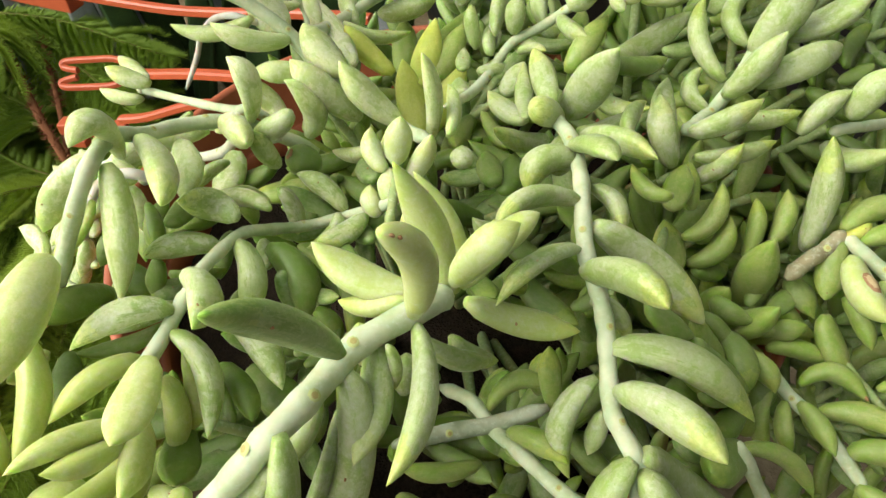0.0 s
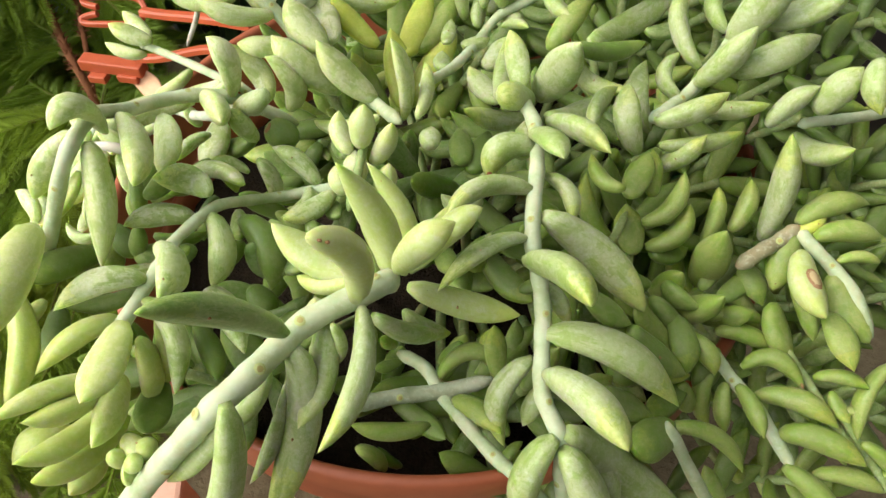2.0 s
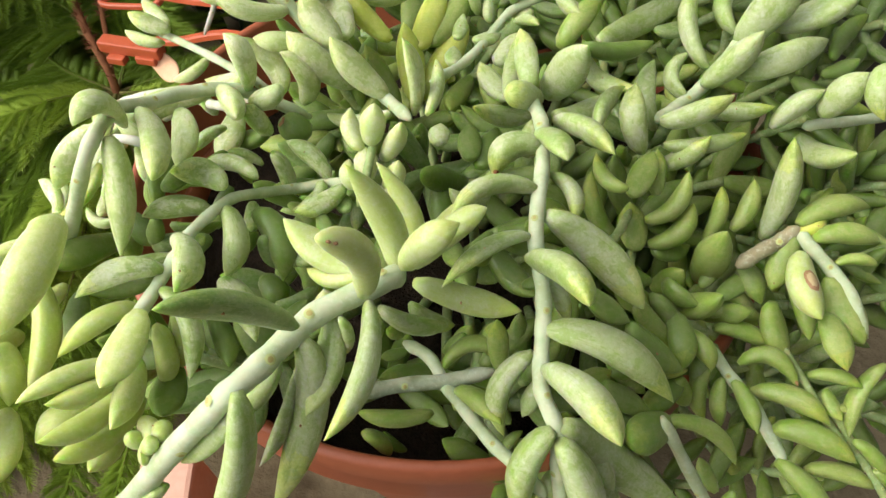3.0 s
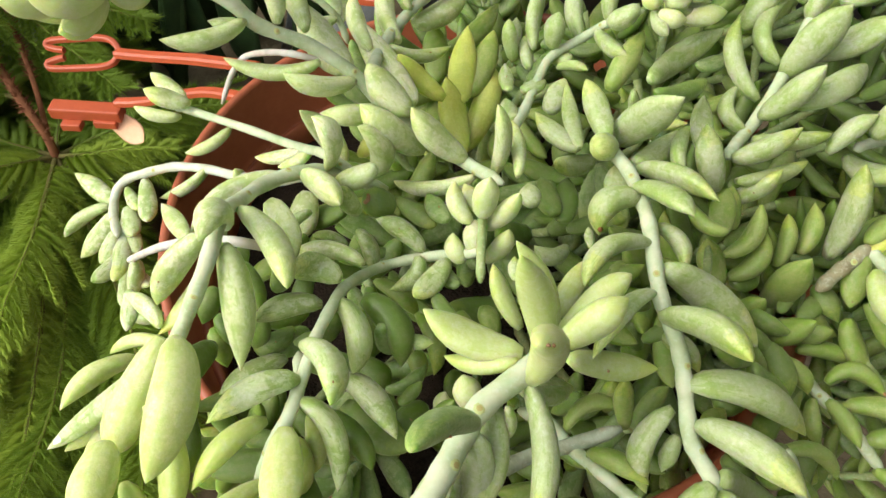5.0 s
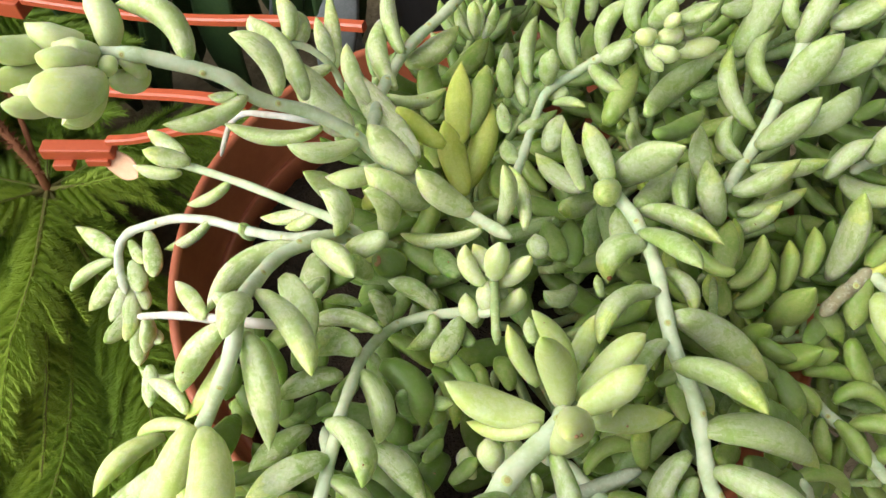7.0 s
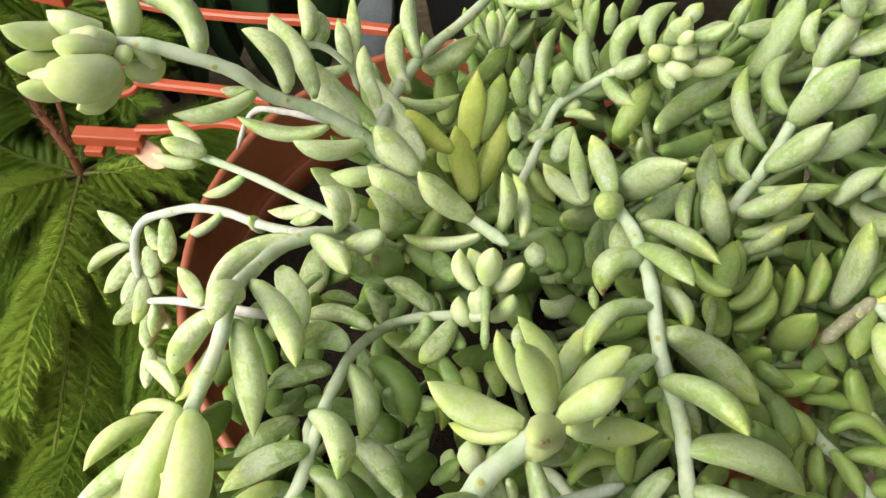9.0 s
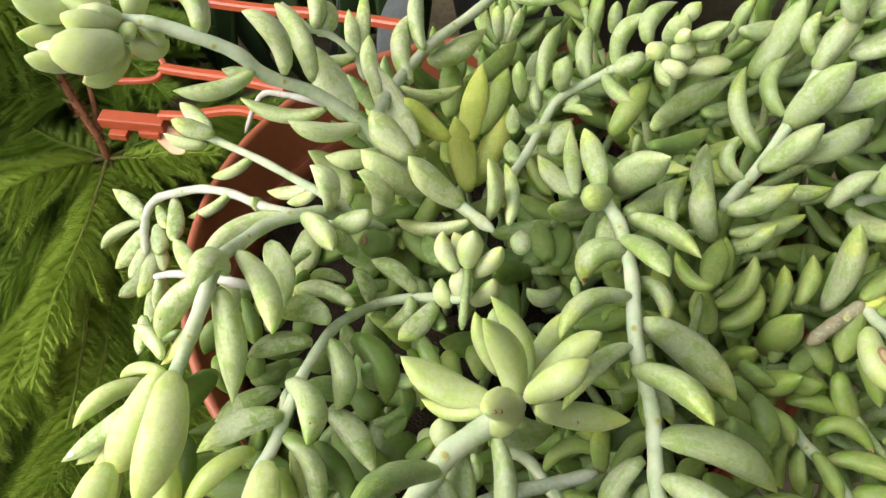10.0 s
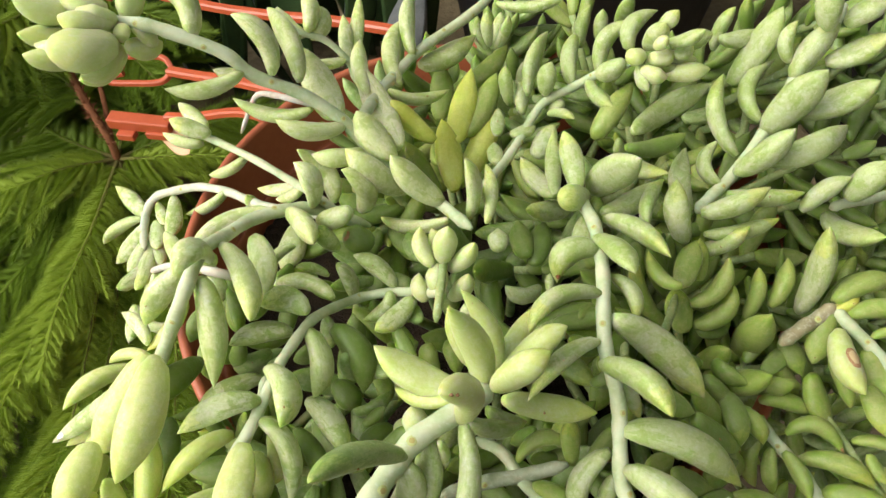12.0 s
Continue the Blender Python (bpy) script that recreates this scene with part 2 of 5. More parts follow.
def turned(profile, sides=96):
    """A body of revolution about z from (radius, height) pairs."""
    verts, faces = [], []
    for r, z in profile:
        for k in range(sides):
            a = 2 * math.pi * k / sides
            verts.append((r * math.cos(a), r * math.sin(a), z))
    for i in range(len(profile) - 1):
        for k in range(sides):
            a, b = i * sides + k, i * sides + (k + 1) % sides
            faces.append((a, b, b + sides, a + sides))
    return verts, faces


# ---- setting ----
FLOOR = -0.07


def build_setting():
    rng = random.Random(3)
    bm = bmesh.new()
    bmesh.ops.create_grid(bm, x_segments=200, y_segments=200, size=4.0)
    for v in bm.verts:
        v.co.z = FLOOR + 0.004 * noise.noise(v.co * 18) + 0.008 * noise.noise(v.co * 5) - 0.006
    ground = new("ground", from_bm("ground", bm, GROUND, True))
    tagged(ground, "trodden beige-brown earth floor with grit", "ground", kind="structure")
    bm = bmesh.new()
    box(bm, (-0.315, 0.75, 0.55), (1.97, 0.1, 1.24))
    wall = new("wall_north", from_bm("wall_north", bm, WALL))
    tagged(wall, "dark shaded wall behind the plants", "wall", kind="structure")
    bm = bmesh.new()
    # Unseen wall, added to keep sky light off the plants' right side.
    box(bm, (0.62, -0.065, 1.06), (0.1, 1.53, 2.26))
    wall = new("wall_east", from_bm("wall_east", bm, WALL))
    tagged(wall, "unseen dark wall added to keep light off the right side", "wall", kind="structure")
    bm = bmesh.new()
    # Another one out of view, added to block light from the front right.
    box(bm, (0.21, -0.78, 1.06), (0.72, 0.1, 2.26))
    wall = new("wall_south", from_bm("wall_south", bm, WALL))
    tagged(wall, "unseen dark wall added to block light from the front right", "wall", kind="structure")


build_setting()

# ---- the pot ----
POT_R, POT_TOP = 0.136, 0.200


def build_pot():
    pot = new("flower_pot")
    tagged(pot, "round terracotta-coloured plastic flower pot with a ridged rim", "flower pot")
    r, t = POT_R, POT_TOP
    v, f = turned([(0.0, FLOOR), (0.074, FLOOR), (0.078, FLOOR + 0.004), (r - 0.012, t - 0.045), (r - 0.0115, t - 0.036), (r - 0.0085, t - 0.036),
                   (r - 0.0085, t - 0.046), (0.072, FLOOR + 0.008), (0.0, FLOOR + 0.008)])
    part("pot_body", mesh_of("pot_body", v, f, TERRACOTTA), pot)
    v, f = turned([(r - 0.0085, t - 0.0362), (r - 0.003, t - 0.0362), (r - 0.002, t - 0.033), (r - 0.0015, t - 0.016), (r - 0.0005, t - 0.0150), (r, t - 0.0135), (r, t - 0.002),
                   (r - 0.001, t), (r - 0.0035, t), (r - 0.0045, t - 0.002), (r - 0.006, t - 0.034), (r - 0.0085, t - 0.0362)])
    part("rim", mesh_of("rim", v, f, TERRACOTTA), pot, label="raised rim band with a ridge")
    rng = random.Random(5)
    bm = bmesh.new()
    bmesh.ops.create_circle(bm, cap_ends=True, segments=64, radius=0.120)
    bmesh.ops.triangulate(bm, faces=bm.faces)
    bmesh.ops.subdivide_edges(bm, edges=bm.edges, cuts=5, use_grid_fill=True)
    for q in bm.verts:
        q.co.z = 0.006 * noise.noise(q.co * 60) + 0.003 * noise.noise(q.co * 200)
    soil = new("potting_soil", from_bm("potting_soil", bm, SOIL, True))
    soil.location = (0, 0, t - 0.045)
    tagged(soil, "dark damp potting soil filling the pot", "soil", kind="stuff")


build_pot()

# ---- the succulent ----
succulent = new("trailing_succulent")
tagged(succulent, "trailing succulent with plump pale green leaves in the terracotta pot", "succulent plant")


OUTWARD = Vector((0.03, -0.60, 0.80)).normalized()


def stem(radius, *points, skin=None):
    """A fleshy stem; radius and places in millimetres."""
    path = spline([Vector(p) / 1000 for p in points], 6)
    n = len(path)
    rng = random.Random(n * 31 + int(radius * 100))
    radii = [radius / 1000 * (0.94 + 0.05 * math.sin(i * 1.1) + rng.uniform(-0.03, 0.03)) for i in range(n)]
    for i, k in ((0, 0.35), (1, 0.75), (n - 2, 0.75), (n - 1, 0.35)):
        radii[i] *= k
    v, f = rings(path, radii, (0.2, 0.9, 0.4), 12)
    at = Vector(path[0])
    ob = part("stem", mesh_of("stem", [q - at for q in v], f, skin or STEM), succulent, at)
    gap = max(4, int((0.016 if radius > 3.2 else 0.034 if radius > 2.2 else 0.080) / max(0.0015, (path[1] - path[0]).length)))
    for i in range(gap // 2 + 1, n - 2, gap):
        d = (path[i + 1] - path[i]).normalized()
        out = OUTWARD + Vector((rng.uniform(-1, 1), rng.uniform(-0.6, 0.6), rng.uniform(-0.6, 0.6)))
        out = (out - d * out.dot(d)).normalized()
        s = radius / 1000
        c = path[i] + out * s * 0.97 - at
        u = d.cross(out)
        ring = [c + s * 0.44 * (math.cos(a) * u + math.sin(a) * d) - out * s * 0.05 for a in [k * math.pi / 4 for k in range(8)]]
        top = [c + s * 0.24 * (math.cos(a) * u + math.sin(a) * d) + out * s * 0.07 for a in [k * math.pi / 4 for k in range(8)]]
        hole = c - out * s * 0.02
        fs = [(k, (k + 1) % 8, 8 + (k + 1) % 8, 8 + k) for k in range(8)] + [(8 + k, 8 + (k + 1) % 8, 16) for k in range(8)]
        scar = part("leaf_scar", mesh_of("leaf_scar", ring + top + [hole], fs, SCAR), ob, label="small pale yellow leaf scar")
        scar.data.materials.append(SCAR_CORE)
        for face in list(scar.data.polygons)[8:]:
            face.material_index = 1
    return ob


LEAF_RINGS = 15


def leaf_shape(base, tip, bend, width, sides=12, flat=0.78, point=1.0, inner=0.84):
    """Verts, faces and uvs of one plump leaf from base to tip, in metres, about its base."""
    b, t, m = Vector(base), Vector(tip), Vector(bend)
    sag = Vector((0, 0, -1)) - (t - b) * ((t - b).z * -1 / (t - b).length_squared)
    if m.length < (t - b).length * 0.05:
        m = m + sag * ((t - b).length * 0.10)
    mid = (t - b) * 0.5 + m * 2.0
    axis = (t - b).normalized()
    path, radii = [], []
    for i in range(LEAF_RINGS):
        u = (i / (LEAF_RINGS - 1)) ** 0.92
        u = 1 - (1 - u) ** 1.25
        path.append(2 * u * (1 - u) * mid + u * u * (t - b))
        if u < 0.55:
            s = u / 0.55
            r = (0.53 + 0.47 * math.sin(s * math.pi / 2) ** 0.9) * min(1.0, 0.66 + 8 * u)
        else:
            s = (u - 0.55) / 0.45
            r = max(0.0, 1 - s ** (2.3 - 0.3 * point)) ** (0.56 + 0.36 * point)
        radii.append(max(0.02, r) * width / 2)
    side = m if m.length > 0.0008 else Vector((0.15, -0.5, 1.0))
    side = axis.cross(side)
    if side.length < 1e-5:
        side = Vector((1, 0, 0))
    v, f = rings(path, radii, side.normalized(), sides, flat, True, inner)
    uv = [(i / (LEAF_RINGS - 1), k / sides) for i in range(LEAF_RINGS) for k in range(sides)]
    return v, f, uv


def leaf_mesh(v, f, uv, mat):
    me = mesh_of("leaf", v, f, mat)
    layer = me.uv_layers.new(name="UVMap")
    idx = np.zeros(len(me.loops), dtype=np.int32)
    me.loops.foreach_get("vertex_index", idx)
    layer.data.foreach_set("uv", np.array(uv, dtype=np.float32)[idx].ravel())
    return me


def blotch(ob, v, u, along, across, mat, label="", lift=0.0):
    """A thin raised patch on the outer side of a leaf, at u of its length; along is its half length, across its half width in ring steps."""
    sides = 12
    rows = [v[i * sides:(i + 1) * sides] for i in range(LEAF_RINGS)]
    row = rows[int(u * (LEAF_RINGS - 1))]
    mid = sum(row, Vector()) / sides
    k0 = max(range(sides), key=lambda k: (row[k] - mid).normalized().dot(OUTWARD))

    def skin(x, y, rise):
        x = min(max(x, 0.0), 0.999) * (LEAF_RINGS - 1)
        i, fx = int(x), x - int(x)
        y %= sides
        j, fy = int(y), y - int(y)
        p = rows[i][j].lerp(rows[i][(j + 1) % sides], fy).lerp(rows[i + 1][j].lerp(rows[i + 1][(j + 1) % sides], fy), fx)
        c = sum(rows[i], Vector()) / sides
        return p + (p - c).normalized() * (rise + lift)

    verts, faces = [skin(u, k0, 0.0005)], []
    rng = random.Random(int(u * 1e4) + len(v))
    for r in (0.6, 1.0):
        for a in range(12):
            w = 2 * math.pi * a / 12
            g = r * rng.uniform(0.85, 1.12)
            verts.append(skin(u + along * g * math.cos(w), k0 + across * g * math.sin(w), 0.0004 if r < 1 else -0.0001))
    for a in range(12):
        b = (a + 1) % 12
        faces += [(0, 1 + a, 1 + b), (1 + a, 13 + a, 13 + b, 1 + b)]
    part("spot", mesh_of("spot", verts, faces, mat), ob, label=label)


count = [0]
CANOPY = []


def leaf(on, base, tip, bend, width, tone=""):
    """One leaf on a stem; places, bend and width in millimetres."""
    count[0] += 1
    rng = random.Random(count[0])
    b, t, m = Vector(base) / 1000, Vector(tip) / 1000, Vector(bend) / 1000
    point = 0.2 if tone in ("q", "k", "c", "h") else 0.95 if tone == "p" else rng.uniform(0.55, 1.2)
    flat = 0.9 if tone in ("p", "q", "c", "k", "h") else rng.uniform(0.70, 0.86)
    v, f, uv = leaf_shape(b, t, m, width * (1.24 if tone == "r" else 1.12) / 1000, flat=flat, point=point, inner=0.95 if tone in ("q", "k", "c", "h") else 0.84)
    ob = part("leaf", leaf_mesh(v, f, uv, LEAF[tone]), on, b - on.location)
    if tone == "z":
        blotch(ob, v, 0.42, 0.18, 1.3, WOUND_CORE, "dry brown scar on the leaf")
        blotch(ob, v, 0.42, 0.13, 0.8, WOUND, lift=0.0003)
    elif tone == "c":
        blotch(ob, v, 0.94, 0.05, 5.0, WOUND_CORE, "brown cut end")
    elif tone == "k":
        blotch(ob, v, 0.90, 0.025, 0.5, WOUND_CORE, "brown speck")
        blotch(ob, v, 0.84, 0.02, 0.4, WOUND_CORE, "brown speck")
    elif tone == "n":
        blotch(ob, v, 0.90, 0.045, 1.4, WOUND_CORE, "brown dried spot near the tip")
    elif tone == "e":
        blotch(ob, v, 0.88, 0.05, 1.6, BARK, "dark crumb of bark")
    elif tone == "w":
        blotch(ob, v, 0.80, 0.07, 1.1, PAPER, "white drop")
    elif rng.random() < 0.10:
        blotch(ob, v, rng.uniform(0.25, 0.9), rng.uniform(0.007, 0.014), rng.uniform(0.14, 0.28), WOUND_CORE if rng.random() < 0.7 else WOUND, "brown speck")
    for u in (0.0, 0.25, 0.5, 0.75, 1.0):
        CANOPY.append(b + 2 * u * (1 - u) * ((t - b) * 0.5 + m * 2) + u * u * (t - b))


# Most leaves of tone d sit in gaps; their dark colour imitates the shade there.
s1 = stem(2.3, (-125, -2, 322), (-107, -8, 325), (-99, -9, 323), (-83, -10, 315), (-75, -10, 305), (-61, -9, 296), (-49, -11, 286), (-39, -16, 275), (-26, -22, 267), (-14, -33, 265), (-4, -47, 270))
leaf(s1, (-113, -16, 326), (-123, -32, 336), (0.0, 0.0, 0.0), 13.2, "r")
leaf(s1, (-121, 0, 309), (-127, -21, 314), (0.8, -1.0, -0.7), 9.1, "r")
leaf(s1, (-123, -16, 320), (-133, -30, 332), (-0.0, -1.1, -0.8), 7.7, "r")
leaf(s1, (-114, -7, 327), (-123, -10, 333), (-0.6, -1.4, -1.0), 10.8, "r")
leaf(s1, (-129, 0, 319), (-140, -18, 330), (0.0, 0.0, 0.0), 8.1, "r")
leaf(s1, (-127, 3, 325), (-139, -13, 338), (-0.0, -0.8, -0.5), 8.6, "r")
leaf(s1, (-114, -8, 318), (-104, -4, 315), (-0.0, -1.6, -1.1), 9.1, "r")
leaf(s1, (-109, -13, 327), (-114, -11, 324), (0.0, 0.0, 0.0), 5.0, "r")
leaf(s1, (-113, -4, 325), (-121, 19, 325), (2.4, 0.4, 0.3), 10.3, "r")
leaf(s1, (-123, -26, 333), (-133, -23, 330), (0.0, 0.0, 0.0), 3.9, "r")
leaf(s1, (-92, -9, 320), (-112, 12, 326), (4.9, 3.9, 2.7), 9.9, "f")
leaf(s1, (-78, -11, 308), (-101, -21, 310), (0.6, -2.4, -1.6), 6.9, "f")
leaf(s1, (-70, -8, 304), (-79, -4, 325), (3.6, 1.9, 1.3), 8.7, "f")
leaf(s1, (-62, -6, 300), (-79, 33, 300), (2.5, 0.2, -0.3), 9.0, "f")
leaf(s1, (-82, -7, 305), (-91, -4, 303), (0.0, 0.0, 0.0), 3.8, "f")
leaf(s1, (-59, -11, 291), (-93, 9, 278), (0.8, -3.1, -2.6), 6.8, "f")
leaf(s1, (-48, -12, 284), (-69, -20, 295), (-0.5, -2.3, -1.6), 7.8, "f")
leaf(s1, (-51, -10, 287), (-67, 26, 287), (0.6, -0.5, -0.7), 11.4, "f")
leaf(s1, (-43, 15, 273), (-49, 49, 272), (-1.8, -0.3, -0.2), 8.2, "f")
leaf(s1, (-30, -14, 275), (-50, 33, 276), (1.8, -0.0, -0.4), 10.0, "f")
leaf(s1, (-31, -20, 276), (-44, -8, 287), (-0.4, -0.1, -0.0), 10.4, "f")
leaf(s1, (-40, -13, 272), (-60, -20, 278), (0.1, -6.3, 4.0), 6.3, "f")
leaf(s1, (-28, -23, 261), (-47, -22, 283), (-1.0, -3.5, 2.8), 9.3, "f")
leaf(s1, (-14, -32, 266), (-31, -28, 286), (-0.0, -0.2, -0.2), 9.7, "f")
leaf(s1, (-55, -22, 255), (-68, -10, 270), (1.8, 6.8, -6.4), 8.0, "f")
leaf(s1, (-58, -39, 273), (-60, -40, 296), (4.0, -2.6, 4.6), 7.4, "f")
leaf(s1, (-44, -31, 260), (-48, -30, 281), (4.5, 2.1, -0.5), 10.0, "f")
leaf(s1, (-12, -39, 265), (-38, -26, 250), (-0.4, -2.5, -1.8), 7.3, "f")
leaf(s1, (-5, -34, 260), (-6, -37, 294), (2.3, 0.0, 0.8), 7.2, "f")
leaf(s1, (1, -44, 270), (1, -17, 269), (1.8, -0.3, -0.3), 6.3, "f")
s2 = stem(1.7, (-123, 29, 238), (-117, 27, 238), (-93, 7, 247), (-69, -20, 263), (-59, -34, 274), (-49, -40, 270))
leaf(s2, (-118, 30, 241), (-132, 42, 245), (0.4, 0.3, 0.5), 6.1, "f")
leaf(s2, (-115, 25, 243), (-131, 27, 250), (-0.2, -0.0, -1.0), 7.8, "f")
leaf(s2, (-121, 27, 235), (-140, 33, 236), (-0.0, -1.4, -0.8), 6.5, "f")
leaf(s2, (-103, 25, 229), (-126, 30, 211), (0.7, -1.6, -1.1), 6.3, "f")
leaf(s2, (-67, -22, 265), (-86, -14, 253), (0.0, 0.0, 0.0), 5.2, "f")
leaf(s2, (-64, -26, 268), (-77, -22, 256), (0.0, 0.0, 0.0), 4.7, "f")
s3 = stem(2.1, (-49, -43, 269), (-65, -31, 261), (-79, -16, 242), (-98, 3, 224), (-115, 19, 212), (-131, 27, 206), (-145, 30, 200), (-156, 31, 195), (-161, 27, 191), (-160, 15, 191), (-154, -1, 196), skin=PALE)
leaf(s3, (-162, 22, 191), (-185, 46, 185), (1.1, 0.9, 0.6), 7.9, "l")
leaf(s3, (-115, 19, 213), (-141, 22, 192), (1.0, -1.6, -1.1), 6.5, "l")
leaf(s3, (-147, 29, 197), (-141, 2, 201), (0.0, 0.0, 0.0), 7.5, "l")
leaf(s3, (-156, 28, 193), (-148, 13, 196), (0.0, 0.0, 0.0), 5.1, "l")
leaf(s3, (-163, 20, 191), (-191, 22, 168), (-1.1, 1.6, 1.1), 7.9, "l")
leaf(s3, (-160, 15, 191), (-183, 12, 165), (-1.2, 0.8, 0.5), 8.4, "l")
leaf(s3, (-154, 11, 193), (-151, -25, 198), (0.0, 0.0, 0.0), 7.3, "l")
leaf(s3, (-152, 7, 194), (-146, -8, 192), (0.0, 0.0, 0.0), 6.6, "l")
leaf(s3, (-153, -7, 192), (-159, -25, 199), (0.0, 0.0, 0.0), 7.1, "l")
leaf(s3, (-155, -5, 180), (-150, -30, 185), (0.0, 0.0, 0.0), 7.4, "l")
leaf(s3, (-147, -14, 190), (-138, -26, 195), (0.0, 0.0, 0.0), 5.2, "l")
leaf(s3, (-121, -65, 251), (-122, -77, 246), (0.0, 0.0, 0.0), 5.1, "l")
leaf(s3, (-154, 17, 193), (-148, -1, 196), (0.0, 0.0, 0.0), 7.5, "l")
leaf(s3, (-156, 3, 195), (-161, -11, 191), (0.0, 0.0, 0.0), 6.6, "l")
w1 = stem(1.5, (-156, -4, 181), (-124, -36, 232), (-98, -62, 270), (-82, -73, 283), (-70, -72, 276), skin=DRY)
leaf(w1, (-98, -64, 274), (-108, -48, 271), (0.2, 0.6, -0.1), 5.2, "f")
leaf(w1, (-102, -92, 273), (-114, -80, 271), (1.1, 0.9, -0.5), 6.0, "f")
s4 = stem(2.3, (-40, -37, 259), (-58, -39, 271), (-66, -44, 277), (-75, -51, 281), (-80, -62, 287), (-82, -74, 296), (-84, -87, 296), (-90, -92, 285), (-99, -95, 268), (-109, -98, 251))
leaf(s4, (-65, -45, 277), (-53, -63, 284), (0.9, 0.8, -0.1), 8.3, "f")
leaf(s4, (-74, -57, 280), (-66, -82, 282), (0.7, 2.3, -2.3), 8.9, "f")
leaf(s4, (-79, -68, 290), (-65, -96, 293), (2.6, 0.9, 0.6), 8.6, "f")
leaf(s4, (-81, -83, 295), (-81, -104, 267), (1.2, 2.3, 1.5), 10.2, "f")
leaf(s4, (-86, -79, 294), (-102, -88, 277), (-1.7, 2.1, 0.1), 8.4, "f")
leaf(s4, (-71, -41, 272), (-98, -61, 271), (-3.3, 5.4, -1.3), 8.7, "f")
leaf(s4, (-100, -97, 275), (-116, -119, 254), (-1.9, -3.1, -0.7), 10.4, "v")
leaf(s4, (-94, -102, 282), (-98, -136, 277), (5.2, -1.7, 7.5), 10.8, "v")
leaf(s4, (-101, -96, 270), (-121, -90, 256), (-0.2, 2.1, 1.1), 4.8, "v")
leaf(s4, (-116, -88, 248), (-133, -105, 253), (-1.6, 2.1, 1.4), 8.8, "v")
leaf(s4, (-109, -105, 269), (-140, -111, 241), (-0.8, 0.9, 0.7), 5.8, "w")
leaf(s4, (-116, -100, 249), (-135, -112, 241), (-0.6, 0.6, 0.4), 5.8, "v")
leaf(s4, (-114, -102, 248), (-129, -114, 242), (-0.6, 0.6, 0.4), 5.4, "v")
leaf(s4, (-104, -112, 268), (-100, -140, 254), (3.6, 1.5, -1.0), 10.1, "v")
leaf(s4, (-94, -86, 250), (-103, -107, 265), (1.8, -3.0, 4.8), 8.5, "d")
s5 = stem(1.8, (-14, -73, 271), (-21, -67, 262), (-32, -62, 254), (-42, -62, 251), (-49, -70, 258), (-54, -81, 268), (-58, -92, 272), (-61, -100, 273), (-64, -109, 271), (-68, -119, 268), (-71, -130, 266), (-72, -139, 269))
leaf(s5, (-32, -64, 258), (-41, -71, 251), (3.3, -1.0, -0.8), 6.8, "l")
leaf(s5, (-23, -68, 261), (-34, -85, 268), (0.3, 0.2, -0.3), 7.0, "l")
leaf(s5, (-54, -82, 275), (-66, -86, 285), (-1.5, 5.7, -3.6), 8.0, "l")
leaf(s5, (-60, -85, 267), (-78, -91, 270), (-0.1, 1.5, 1.1), 8.4, "l")
leaf(s5, (-55, -85, 269), (-52, -104, 261), (3.3, 0.2, 0.0), 9.2, "l")
leaf(s5, (-52, -74, 258), (-49, -86, 259), (0.0, 0.0, 0.0), 5.2, "l")
leaf(s5, (-49, -80, 261), (-39, -97, 249), (3.5, 1.6, 0.9), 12.4, "d")
leaf(s5, (-64, -101, 273), (-56, -121, 279), (3.6, 1.9, 0.8), 9.7, "l")
leaf(s5, (-55, -103, 256), (-41, -120, 252), (0.2, 2.9, 1.6), 8.7, "l")
leaf(s5, (-65, -110, 272), (-88, -119, 269), (1.4, 0.5, 5.4), 7.2, "l")
leaf(s5, (-78, -96, 248), (-100, -105, 248), (1.1, -0.2, -0.4), 6.0, "d")
leaf(s5, (-65, -115, 270), (-57, -133, 252), (3.6, 3.3, 0.9), 8.3, "l")
leaf(s5, (-40, -54, 235), (-36, -65, 240), (-1.0, -0.4, -0.3), 5.3, "d")
leaf(s5, (-63, -68, 262), (-70, -62, 264), (0.0, 0.0, 0.0), 3.7, "l")
leaf(s5, (-50, -54, 259), (-47, -57, 242), (1.5, 0.5, 0.3), 7.2, "l")
leaf(s5, (-30, -61, 256), (-44, -54, 265), (1.0, 1.0, 0.7), 7.4, "l")
leaf(s5, (-22, -52, 260), (-27, -37, 256), (0.0, 0.0, 0.0), 6.4, "b")
leaf(s5, (-49, -52, 266), (-54, -53, 280), (0.0, 0.0, 0.0), 5.8, "l")
leaf(s5, (-38, -45, 261), (-47, -47, 267), (0.0, 0.0, -0.0), 9.4, "c")
leaf(s5, (-54, -55, 254), (-64, -56, 261), (0.3, 0.8, 0.6), 4.9, "l")
leaf(s5, (-63, -53, 269), (-73, -60, 264), (-1.0, 1.0, 0.7), 5.3, "l")
leaf(s5, (-76, -88, 266), (-81, -90, 254), (0.0, 0.0, 0.0), 5.3, "d")
leaf(s5, (-69, -91, 257), (-62, -90, 260), (0.0, 0.0, 0.0), 3.4, "d")
leaf(s5, (-28, -81, 263), (-22, -92, 260), (0.0, 0.0, 0.0), 5.0, "d")
leaf(s5, (-40, -103, 237), (-33, -97, 239), (0.0, 0.0, 0.0), 4.0, "d")
leaf(s5, (-52, -102, 226), (-48, -115, 232), (0.0, 0.0, 0.0), 6.0, "d")
